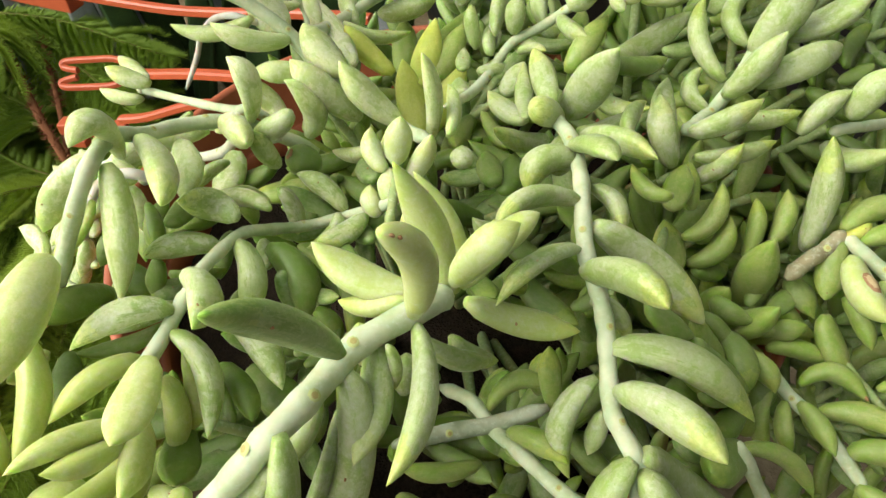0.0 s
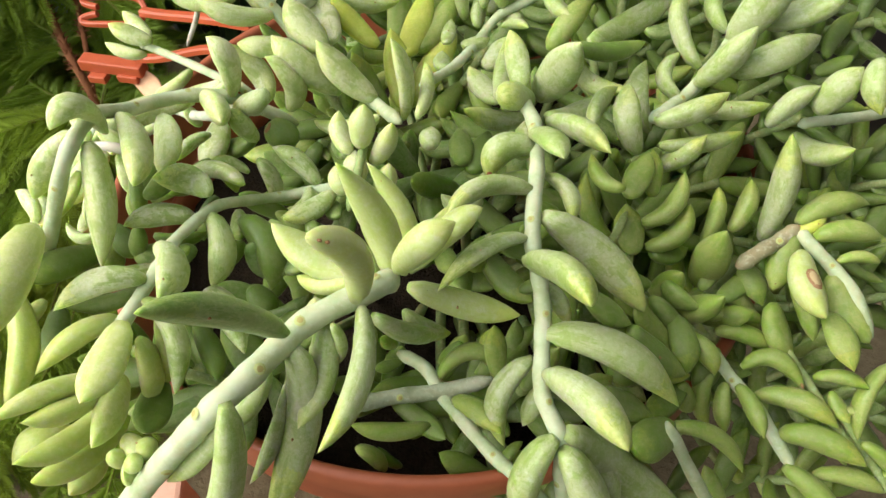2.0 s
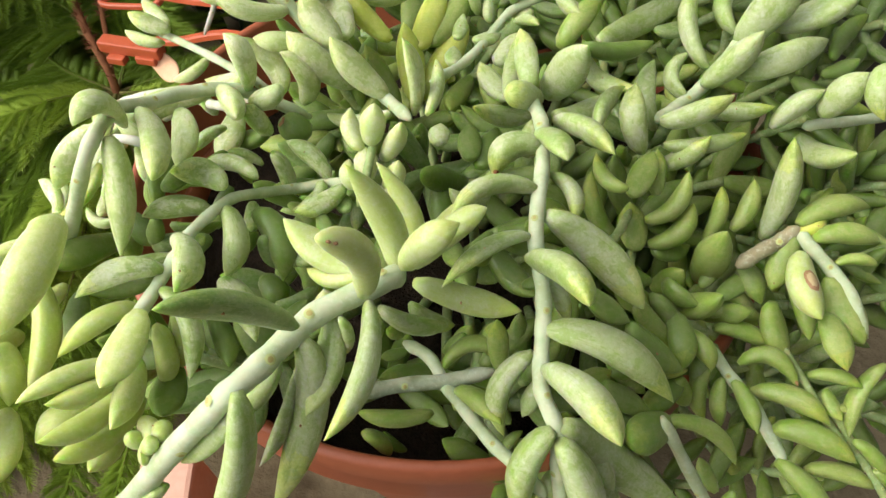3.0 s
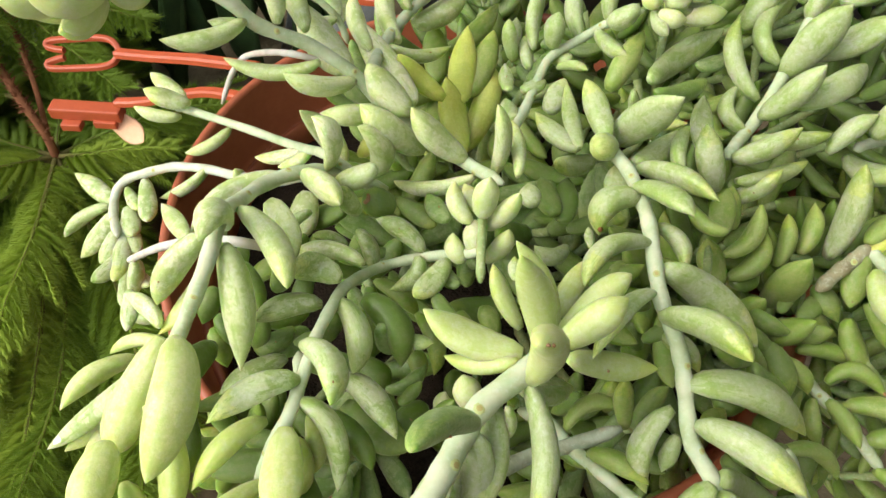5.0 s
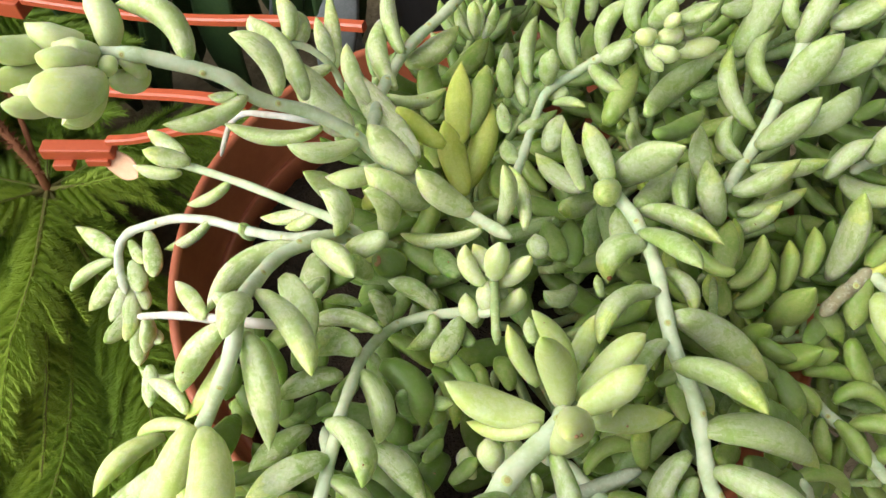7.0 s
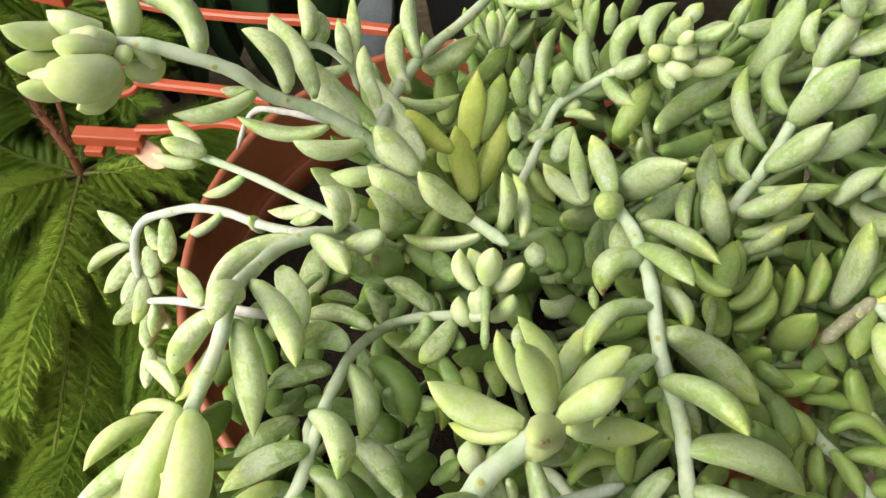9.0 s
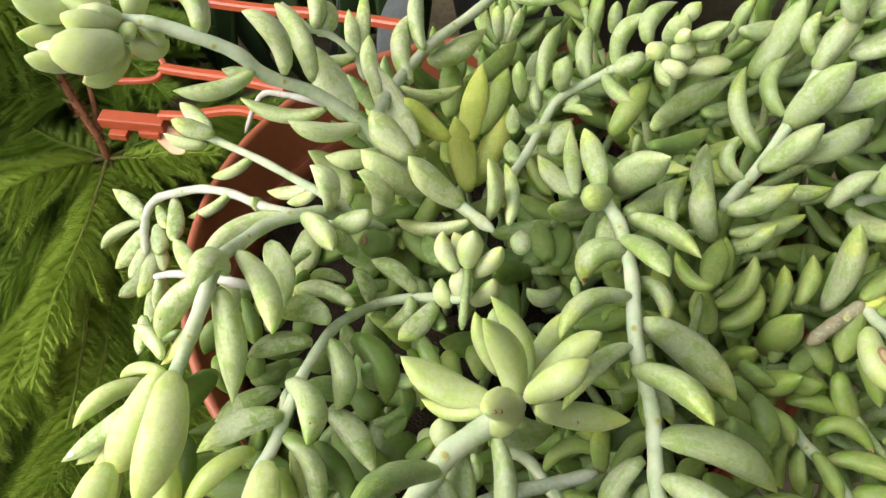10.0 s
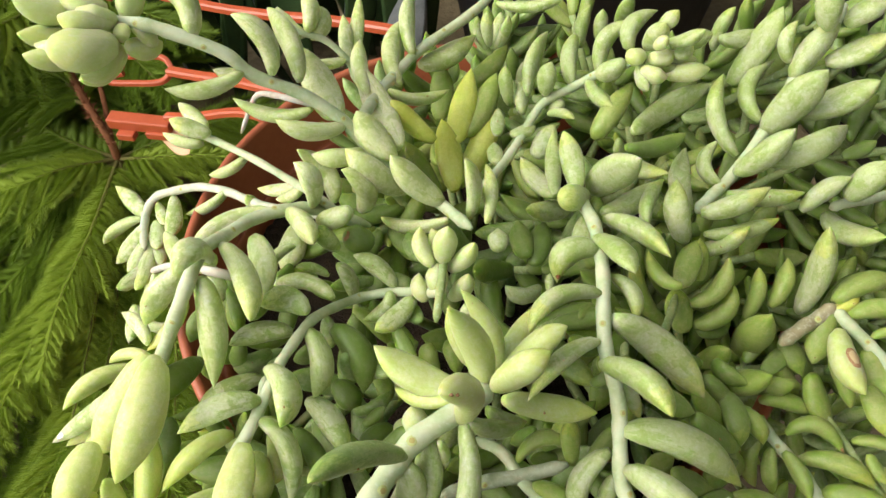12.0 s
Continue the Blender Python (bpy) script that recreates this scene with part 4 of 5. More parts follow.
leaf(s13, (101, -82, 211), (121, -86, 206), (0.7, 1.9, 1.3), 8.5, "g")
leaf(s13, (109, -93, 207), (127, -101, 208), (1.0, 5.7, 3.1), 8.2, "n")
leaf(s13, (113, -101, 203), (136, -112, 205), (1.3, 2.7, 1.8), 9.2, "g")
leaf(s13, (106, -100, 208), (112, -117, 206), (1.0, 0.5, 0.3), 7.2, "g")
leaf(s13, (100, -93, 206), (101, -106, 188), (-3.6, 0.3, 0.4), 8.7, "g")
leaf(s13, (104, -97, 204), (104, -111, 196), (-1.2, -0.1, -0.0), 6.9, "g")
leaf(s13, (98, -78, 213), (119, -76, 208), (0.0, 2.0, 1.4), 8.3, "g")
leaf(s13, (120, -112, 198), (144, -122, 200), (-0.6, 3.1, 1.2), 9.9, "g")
leaf(s13, (124, -73, 206), (119, -66, 215), (0.0, 0.0, 0.0), 5.2, "d")
s14 = stem(2.8, (105, -69, 230), (113, -64, 233), (119, -61, 235), (124, -58, 239), skin=WOODY)
s14b = stem(2.4, (124, -59, 238), (127, -64, 237), (133, -70, 234), (139, -78, 231), (144, -90, 224))
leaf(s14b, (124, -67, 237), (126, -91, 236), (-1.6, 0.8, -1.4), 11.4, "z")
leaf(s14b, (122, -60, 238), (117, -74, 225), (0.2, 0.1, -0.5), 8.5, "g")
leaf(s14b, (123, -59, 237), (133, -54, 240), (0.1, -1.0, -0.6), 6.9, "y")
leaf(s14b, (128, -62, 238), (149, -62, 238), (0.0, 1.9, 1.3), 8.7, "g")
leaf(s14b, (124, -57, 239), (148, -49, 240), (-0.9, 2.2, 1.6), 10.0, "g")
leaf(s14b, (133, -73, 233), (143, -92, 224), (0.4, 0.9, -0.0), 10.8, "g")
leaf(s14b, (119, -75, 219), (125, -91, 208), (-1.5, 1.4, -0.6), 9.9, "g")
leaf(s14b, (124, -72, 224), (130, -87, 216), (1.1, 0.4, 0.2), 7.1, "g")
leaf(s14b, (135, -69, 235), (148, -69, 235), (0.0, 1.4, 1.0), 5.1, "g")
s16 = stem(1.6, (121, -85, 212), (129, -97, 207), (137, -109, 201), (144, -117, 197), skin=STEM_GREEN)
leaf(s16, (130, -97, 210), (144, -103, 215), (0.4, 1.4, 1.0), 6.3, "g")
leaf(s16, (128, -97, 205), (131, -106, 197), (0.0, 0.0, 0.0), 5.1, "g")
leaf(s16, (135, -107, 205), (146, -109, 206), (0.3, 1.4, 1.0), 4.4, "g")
leaf(s16, (52, -99, 257), (66, -102, 246), (0.0, 0.0, 0.0), 7.4, "d")
leaf(s16, (77, -82, 229), (90, -88, 204), (1.6, 0.7, 0.4), 10.5, "d")
leaf(s16, (66, -103, 245), (86, -105, 223), (0.0, 0.0, 0.0), 9.2, "d")
leaf(s16, (26, -103, 221), (26, -100, 237), (0.0, 0.0, 0.0), 6.6, "g")
leaf(s16, (77, -75, 228), (66, -78, 238), (0.0, 0.0, 0.0), 6.0, "d")
leaf(s16, (37, -84, 254), (26, -86, 265), (0.0, 0.0, 0.0), 6.2, "d")
leaf(s16, (43, -97, 248), (40, -87, 253), (0.0, 0.0, 0.0), 4.5, "g")
dry = stem(1.2, (-58, -2, 283), (-67, -1, 286), (-77, 8, 280), (-90, 27, 263), (-100, 40, 244), (-106, 35, 233), skin=DRY)
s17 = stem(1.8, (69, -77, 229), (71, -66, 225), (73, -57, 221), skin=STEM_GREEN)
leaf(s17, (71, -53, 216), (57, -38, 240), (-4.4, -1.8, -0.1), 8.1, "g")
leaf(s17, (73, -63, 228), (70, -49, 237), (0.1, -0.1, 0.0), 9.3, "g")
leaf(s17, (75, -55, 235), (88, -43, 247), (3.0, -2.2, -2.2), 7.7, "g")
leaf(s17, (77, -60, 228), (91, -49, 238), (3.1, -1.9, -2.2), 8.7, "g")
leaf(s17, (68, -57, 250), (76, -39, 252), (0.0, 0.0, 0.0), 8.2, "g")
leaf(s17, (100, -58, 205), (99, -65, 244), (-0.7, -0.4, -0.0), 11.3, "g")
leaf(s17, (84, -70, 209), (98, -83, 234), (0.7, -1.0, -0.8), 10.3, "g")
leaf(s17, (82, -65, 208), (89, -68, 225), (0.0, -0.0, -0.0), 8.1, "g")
leaf(s17, (117, -52, 225), (116, -44, 266), (2.1, -0.1, -0.0), 11.4)
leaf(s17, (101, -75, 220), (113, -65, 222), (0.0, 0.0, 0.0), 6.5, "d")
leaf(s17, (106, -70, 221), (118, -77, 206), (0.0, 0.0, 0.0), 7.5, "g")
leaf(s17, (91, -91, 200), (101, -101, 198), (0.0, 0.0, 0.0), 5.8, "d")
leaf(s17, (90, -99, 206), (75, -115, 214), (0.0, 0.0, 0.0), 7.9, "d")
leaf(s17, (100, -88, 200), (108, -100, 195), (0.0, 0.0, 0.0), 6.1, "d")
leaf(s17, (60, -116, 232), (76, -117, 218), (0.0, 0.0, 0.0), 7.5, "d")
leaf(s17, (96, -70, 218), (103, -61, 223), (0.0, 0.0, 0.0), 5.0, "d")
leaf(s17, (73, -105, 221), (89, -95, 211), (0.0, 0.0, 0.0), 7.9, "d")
leaf(s13, (121, -121, 194), (139, -138, 186), (1.1, 1.0, 0.6), 9.2, "g")
leaf(s13, (131, -122, 191), (153, -126, 189), (0.5, 1.7, 1.2), 7.4, "g")
s18 = stem(1.5, (135, -103, 208), (145, -115, 198), (153, -124, 191), (161, -134, 183), (165, -139, 179), skin=STEM_GREEN)
leaf(s18, (144, -115, 201), (155, -123, 195), (0.7, 0.7, 0.4), 6.1, "g")
leaf(s18, (135, -101, 209), (139, -111, 207), (0.0, 0.0, 0.0), 4.7, "g")
leaf(s18, (152, -95, 217), (143, -114, 201), (-3.4, 1.0, 1.1), 6.9, "g")
leaf(s18, (151, -121, 193), (164, -129, 186), (1.0, 1.1, 0.7), 7.0, "g")
leaf(s18, (150, -116, 190), (140, -125, 181), (0.0, 0.0, 0.0), 6.5, "d")
leaf(s18, (134, -127, 178), (121, -132, 174), (0.0, 0.0, 0.0), 5.9, "d")
leaf(s18, (111, -127, 179), (105, -136, 174), (0.0, 0.0, 0.0), 4.6, "g")
leaf(s4, (-43, -50, 284), (-56, -46, 274), (0.3, 0.1, 0.0), 7.0, "h")
leaf(s4, (-66, -37, 260), (-71, -52, 253), (0.4, 0.3, 0.2), 9.6, "f")
leaf(s4, (-53, -44, 260), (-72, -38, 247), (0.0, 0.0, 0.0), 8.3, "d")
leaf(s4, (-48, -74, 270), (-71, -63, 260), (0.8, 2.4, 2.0), 6.7, "f")
leaf(s4, (-96, 3, 218), (-99, 2, 230), (0.0, 0.0, 0.0), 5.0, "f")
leaf(s4, (-71, -85, 276), (-68, -69, 274), (0.0, 0.0, 0.0), 6.3, "d")
leaf(s1, (-115, -8, 326), (-124, -19, 337), (-0.2, -1.1, -0.8), 9.0, "r")
leaf(s1, (-118, -2, 327), (-131, -2, 334), (-0.6, -1.4, -1.0), 8.4, "r")
leaf(s1, (-119, -5, 314), (-124, -24, 318), (0.9, -0.9, -0.6), 9.2, "r")
leaf(s1, (-125, 0, 307), (-137, -16, 320), (-0.0, 0.8, 0.6), 8.4, "r")
leaf(s1, (-109, -9, 325), (-107, -7, 314), (1.2, 0.7, 0.5), 6.6, "r")
leaf(s8, (123, 23, 294), (121, 29, 311), (-0.9, -0.8, -0.1), 9.1)
leaf(s8, (130, 25, 294), (142, 25, 303), (-1.2, 0.2, 1.0), 8.8)
leaf(s8, (130, -25, 258), (139, -23, 275), (-0.7, -0.6, 0.3), 9.3)
leaf(s10, (4, 67, 253), (3, 68, 270), (-0.5, -0.2, 1.2), 5.9, "l")
leaf(s10, (7, 67, 252), (12, 69, 268), (0.8, -1.4, -0.2), 5.5, "l")
leaf(s10, (7, 70, 273), (34, 61, 282), (0.1, -2.1, -1.7), 6.2, "l")
leaf(s6, (-20, -112, 251), (-22, -107, 262), (-0.0, -0.6, 0.8), 7.2, "p")
leaf(s14b, (132, -83, 226), (136, -102, 224), (-0.1, 0.2, 1.1), 8.5, "g")
leaf(s8, (144, -22, 277), (144, -36, 267), (-2.0, 0.7, 0.8), 9.1)
s19 = stem(2.0, (127, -24, 251), (134, -21, 250), (141, -19, 249), (155, -14, 247), (166, -10, 246))
leaf(s4, (-113, -121, 266), (-116, -143, 266), (0.4, 0.9, 1.2), 9.9, "v")
leaf(s4, (-111, -128, 256), (-104, -145, 253), (1.1, 0.1, 0.4), 8.4, "v")
leaf(s4, (-110, -139, 254), (-111, -162, 257), (-0.4, 1.5, 1.7), 10.2, "v")
leaf(s4, (-108, -144, 248), (-102, -165, 248), (0.1, 0.4, 1.0), 9.3, "v")
leaf(s4, (-114, -132, 254), (-119, -144, 258), (0.5, -0.1, 0.8), 8.2, "v")
leaf(s6, (-4, -93, 260), (-11, -78, 272), (-0.6, -0.3, 0.6), 6.2, "t")
leaf(s9, (26, 31, 257), (28, 36, 270), (-0.6, -0.4, 0.8), 7.6)
leaf(s9, (12, 34, 249), (10, 41, 264), (-0.7, -0.4, 0.7), 5.9)
leaf(s9, (65, 29, 276), (81, 26, 279), (-0.4, -0.6, 0.6), 6.0, "p")
leaf(s9, (69, 22, 275), (85, 20, 279), (0.1, -0.9, 0.5), 6.8, "p")
leaf(s9, (72, 33, 279), (87, 33, 285), (-0.3, -0.8, 0.4), 6.9)
leaf(s6, (-25, -108, 231), (-26, -101, 239), (-1.4, 0.1, 0.9), 6.1, "p")
leaf(s6, (-13, -107, 228), (-12, -99, 237), (0.5, -0.0, 1.1), 7.2)
leaf(s5, (-26, -75, 236), (-26, -73, 242), (0.1, -0.4, 0.9), 5.7, "b")
leaf(s5, (-46, -61, 241), (-33, -73, 237), (1.6, 0.4, 1.2), 7.7, "g")
leaf(s4, (-96, -78, 237), (-96, -76, 242), (0.2, -0.3, 0.9), 5.5, "c")
leaf(s6, (4, -94, 267), (16, -77, 269), (0.1, -0.2, 0.0), 6.3, "t")
leaf(s4, (-90, -81, 281), (-103, -93, 270), (0.6, -0.1, 0.3), 5.5, "v")
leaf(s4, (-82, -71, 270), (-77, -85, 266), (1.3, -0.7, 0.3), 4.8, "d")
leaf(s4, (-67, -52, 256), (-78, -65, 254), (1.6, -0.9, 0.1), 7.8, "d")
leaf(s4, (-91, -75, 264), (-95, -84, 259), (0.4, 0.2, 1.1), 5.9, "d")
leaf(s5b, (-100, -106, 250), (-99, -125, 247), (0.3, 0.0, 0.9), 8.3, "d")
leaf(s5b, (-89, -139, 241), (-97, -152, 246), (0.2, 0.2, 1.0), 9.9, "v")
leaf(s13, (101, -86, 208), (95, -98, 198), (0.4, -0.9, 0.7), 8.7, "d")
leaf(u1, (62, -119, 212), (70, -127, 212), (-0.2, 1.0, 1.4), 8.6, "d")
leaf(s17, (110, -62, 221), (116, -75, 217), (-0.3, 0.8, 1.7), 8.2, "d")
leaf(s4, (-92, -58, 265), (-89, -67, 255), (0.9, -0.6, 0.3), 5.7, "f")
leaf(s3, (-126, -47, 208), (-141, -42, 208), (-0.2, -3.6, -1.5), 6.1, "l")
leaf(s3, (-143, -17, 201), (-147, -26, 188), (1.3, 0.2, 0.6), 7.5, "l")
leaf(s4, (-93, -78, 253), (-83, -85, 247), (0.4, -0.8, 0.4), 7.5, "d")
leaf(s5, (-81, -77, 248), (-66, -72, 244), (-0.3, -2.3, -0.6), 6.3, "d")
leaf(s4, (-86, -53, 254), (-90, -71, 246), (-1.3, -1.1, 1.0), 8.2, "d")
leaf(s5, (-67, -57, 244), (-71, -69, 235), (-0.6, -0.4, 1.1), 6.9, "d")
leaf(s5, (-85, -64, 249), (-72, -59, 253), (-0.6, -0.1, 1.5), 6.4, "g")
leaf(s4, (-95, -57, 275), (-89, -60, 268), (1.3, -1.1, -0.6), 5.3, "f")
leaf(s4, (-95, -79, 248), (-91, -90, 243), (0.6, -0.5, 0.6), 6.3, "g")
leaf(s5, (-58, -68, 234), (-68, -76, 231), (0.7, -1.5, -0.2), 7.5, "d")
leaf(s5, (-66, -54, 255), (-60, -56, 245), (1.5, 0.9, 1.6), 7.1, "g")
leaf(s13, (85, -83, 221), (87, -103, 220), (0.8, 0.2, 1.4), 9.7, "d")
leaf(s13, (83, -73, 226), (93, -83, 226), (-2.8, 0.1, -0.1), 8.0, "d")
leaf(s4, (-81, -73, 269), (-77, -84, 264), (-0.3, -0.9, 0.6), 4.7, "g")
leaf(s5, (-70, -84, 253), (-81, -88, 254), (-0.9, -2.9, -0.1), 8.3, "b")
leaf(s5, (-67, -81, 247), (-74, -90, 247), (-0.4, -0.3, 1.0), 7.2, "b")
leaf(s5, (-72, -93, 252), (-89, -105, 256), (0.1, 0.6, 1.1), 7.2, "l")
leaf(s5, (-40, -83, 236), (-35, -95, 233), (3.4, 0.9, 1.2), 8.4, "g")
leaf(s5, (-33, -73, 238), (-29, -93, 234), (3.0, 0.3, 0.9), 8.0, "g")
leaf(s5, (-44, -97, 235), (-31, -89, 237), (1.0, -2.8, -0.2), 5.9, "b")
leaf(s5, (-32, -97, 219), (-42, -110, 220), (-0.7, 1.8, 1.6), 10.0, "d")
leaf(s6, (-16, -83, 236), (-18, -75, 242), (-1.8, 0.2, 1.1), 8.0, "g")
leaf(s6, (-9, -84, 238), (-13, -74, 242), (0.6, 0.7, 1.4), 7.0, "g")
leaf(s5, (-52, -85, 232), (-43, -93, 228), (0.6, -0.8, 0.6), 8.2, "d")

# ---- inner shoots, deeper in the plant ----
CANOPY_UP = Vector((0.03, -0.60, 0.80)).normalized()
CANOPY_U = CANOPY_UP.cross(Vector((0, 0, 1))).normalized()
CANOPY_V = CANOPY_UP.cross(CANOPY_U)
canopy = np.array([[p.dot(CANOPY_U), p.dot(CANOPY_V), p.dot(CANOPY_UP)] for p in CANOPY])


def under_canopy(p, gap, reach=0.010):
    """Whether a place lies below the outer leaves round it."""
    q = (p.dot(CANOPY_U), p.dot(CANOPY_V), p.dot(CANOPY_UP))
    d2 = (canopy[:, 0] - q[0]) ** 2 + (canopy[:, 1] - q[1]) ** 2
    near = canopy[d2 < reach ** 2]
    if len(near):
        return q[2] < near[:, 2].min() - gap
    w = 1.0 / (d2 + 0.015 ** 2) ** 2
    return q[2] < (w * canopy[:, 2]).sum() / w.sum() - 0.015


shoot_count = [0]


def shoot(x, y, z):
    """A short leafy shoot that ends at (x, y, z), in millimetres, under the outer leaves."""
    shoot_count[0] += 1
    rng = random.Random(900 + shoot_count[0])
    end = Vector((x, y, z)) / 1000
    root = Vector((end.x * 0.45, end.y * 0.45 + 0.01, 0.155))
    way = Vector((end.x * 5 + rng.uniform(-0.5, 0.5), end.y * 4 - 0.1 + rng.uniform(-0.5, 0.5), 0.75)).normalized()
    start = end - way * 0.040
    path = spline([root, (root + start) / 2 + Vector((0, 0, 0.004)), start, end], 5)
    at = Vector(path[0])
    side = way.orthogonal().normalized()
    turn = rng.uniform(0, 6.28)
    verts, faces, uvs, last = [], [], [], 0.0
    for i in range(18):
        u = i / 17
        b = start + way * (0.040 * u)
        turn += 2.4 + rng.uniform(-0.2, 0.2)
        out = Matrix.Rotation(turn, 3, way) @ side
        open_ = 1.15 - 0.75 * u ** 2 + rng.uniform(-0.15, 0.15)
        length = (0.026 - 0.009 * u ** 3) * rng.uniform(0.85, 1.2)
        d = (out * math.sin(open_) + way * math.cos(open_)).normalized()
        t = b + d * length
        bend = (out * 0.9 - way * 0.5).normalized() * length * rng.uniform(0.03, 0.14)
        width = length * rng.uniform(0.30, 0.37)
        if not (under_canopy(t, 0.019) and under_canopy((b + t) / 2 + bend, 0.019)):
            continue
        lv, lf, luv = leaf_shape(b, t, bend, width, sides=9, flat=rng.uniform(0.7, 0.85), point=rng.uniform(0.5, 1.2))
        k, last = len(verts), u
        verts += [q + b - at for q in lv]
        faces += [tuple(j + k for j in face) for face in lf]
        uvs += luv
    if len(uvs) > 3 * LEAF_RINGS * 9:
        path = path[:11] + [start + way * (0.040 * last * k) for k in (0.5, 1.0)] if last > 0.1 else path[:11]
        clear = [k for k, q in enumerate(path) if k > 2 and not under_canopy(q, 0.006)]
        path = path[:clear[0]] if clear else path
        v, f = rings(path, [0.0024 - 0.0008 * i / len(path) for i in range(len(path))], (1, 0.2, 0.1), 8)
        # Dark stem skin and mostly tone d: shade between the leaves, painted in.
        ob = part("stem", mesh_of("stem", [q - at for q in v], f, STEM_GREEN), succulent, at)
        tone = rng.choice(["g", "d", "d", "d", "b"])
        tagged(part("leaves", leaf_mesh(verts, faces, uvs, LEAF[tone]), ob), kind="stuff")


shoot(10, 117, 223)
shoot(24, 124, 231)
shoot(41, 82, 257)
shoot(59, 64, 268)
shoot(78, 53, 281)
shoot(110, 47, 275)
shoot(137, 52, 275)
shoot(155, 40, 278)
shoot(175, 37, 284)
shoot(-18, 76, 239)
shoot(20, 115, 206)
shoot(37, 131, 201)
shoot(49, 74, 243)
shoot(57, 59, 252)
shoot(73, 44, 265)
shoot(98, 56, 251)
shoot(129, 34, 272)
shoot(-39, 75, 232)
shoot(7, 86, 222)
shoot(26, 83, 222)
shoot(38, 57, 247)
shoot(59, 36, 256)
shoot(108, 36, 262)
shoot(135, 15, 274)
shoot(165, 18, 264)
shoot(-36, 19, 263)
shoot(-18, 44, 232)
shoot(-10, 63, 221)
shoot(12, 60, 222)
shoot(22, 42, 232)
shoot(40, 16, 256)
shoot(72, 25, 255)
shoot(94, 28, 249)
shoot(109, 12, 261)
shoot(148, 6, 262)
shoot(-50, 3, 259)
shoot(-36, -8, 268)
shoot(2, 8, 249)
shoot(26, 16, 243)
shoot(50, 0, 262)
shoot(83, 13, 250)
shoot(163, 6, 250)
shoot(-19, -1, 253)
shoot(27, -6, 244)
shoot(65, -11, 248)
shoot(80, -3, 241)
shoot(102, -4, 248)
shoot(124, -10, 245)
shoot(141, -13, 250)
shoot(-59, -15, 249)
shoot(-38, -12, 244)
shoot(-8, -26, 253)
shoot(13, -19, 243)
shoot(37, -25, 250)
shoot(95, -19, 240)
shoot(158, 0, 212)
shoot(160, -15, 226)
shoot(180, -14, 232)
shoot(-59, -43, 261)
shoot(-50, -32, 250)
shoot(-2, -46, 263)
shoot(53, -47, 263)
shoot(67, -32, 248)
shoot(120, -29, 234)
shoot(171, -31, 235)
shoot(-25, -41, 250)
shoot(13, -42, 240)
shoot(31, -49, 248)
shoot(85, -42, 235)
shoot(101, -38, 227)
shoot(134, -35, 220)
shoot(-55, -61, 251)
shoot(-47, -44, 231)
shoot(-13, -68, 258)
shoot(7, -62, 248)
shoot(40, -66, 255)
shoot(121, -45, 212)
shoot(148, -53, 217)
shoot(169, -49, 224)
shoot(-78, -72, 260)
shoot(-44, -68, 237)
shoot(-33, -77, 255)
shoot(-9, -85, 267)
shoot(25, -85, 266)
shoot(60, -69, 236)
shoot(85, -61, 214)
shoot(100, -53, 202)
shoot(107, -59, 220)
shoot(170, -63, 212)
shoot(-62, -88, 260)
shoot(-47, -86, 251)
shoot(12, -87, 249)
shoot(48, -83, 237)
shoot(77, -78, 219)
shoot(109, -73, 210)
shoot(131, -66, 203)
shoot(150, -72, 214)
shoot(-88, -85, 244)
shoot(-44, -88, 230)
shoot(-22, -94, 245)
shoot(4, -105, 273)
shoot(36, -92, 249)
shoot(101, -71, 192)
shoot(139, -78, 186)
shoot(-73, -103, 252)
shoot(-13, -107, 255)
shoot(6, -106, 244)
shoot(27, -98, 226)
shoot(49, -104, 237)
shoot(65, -108, 245)
shoot(99, -90, 190)
shoot(140, -88, 199)
shoot(-97, -97, 202)
shoot(-57, -102, 227)
shoot(-43, -107, 237)
shoot(-20, -110, 235)
shoot(9, -107, 213)
shoot(38, -107, 215)
shoot(67, -112, 223)
shoot(146, -96, 182)
shoot(173, -101, 182)
shoot(-83, -115, 238)
shoot(-36, -121, 243)
shoot(-5, -108, 198)
shoot(40, -119, 237)
shoot(98, -114, 203)
shoot(-67, -126, 243)
shoot(-61, -124, 225)
shoot(-24, -133, 258)
shoot(-17, -130, 232)
shoot(5, -123, 207)
shoot(26, -125, 212)
shoot(43, -128, 219)
shoot(87, -123, 191)
shoot(124, -123, 175)
shoot(149, -116, 167)
shoot(55, -44, 244)
shoot(170, 9, 190)
shoot(180, -6, 201)
shoot(69, -53, 225)
shoot(172, -24, 210)
shoot(179, -48, 210)
shoot(46, -105, 259)
shoot(80, -87, 201)
shoot(56, -138, 226)
shoot(38, -142, 206)
shoot(47, -143, 188)

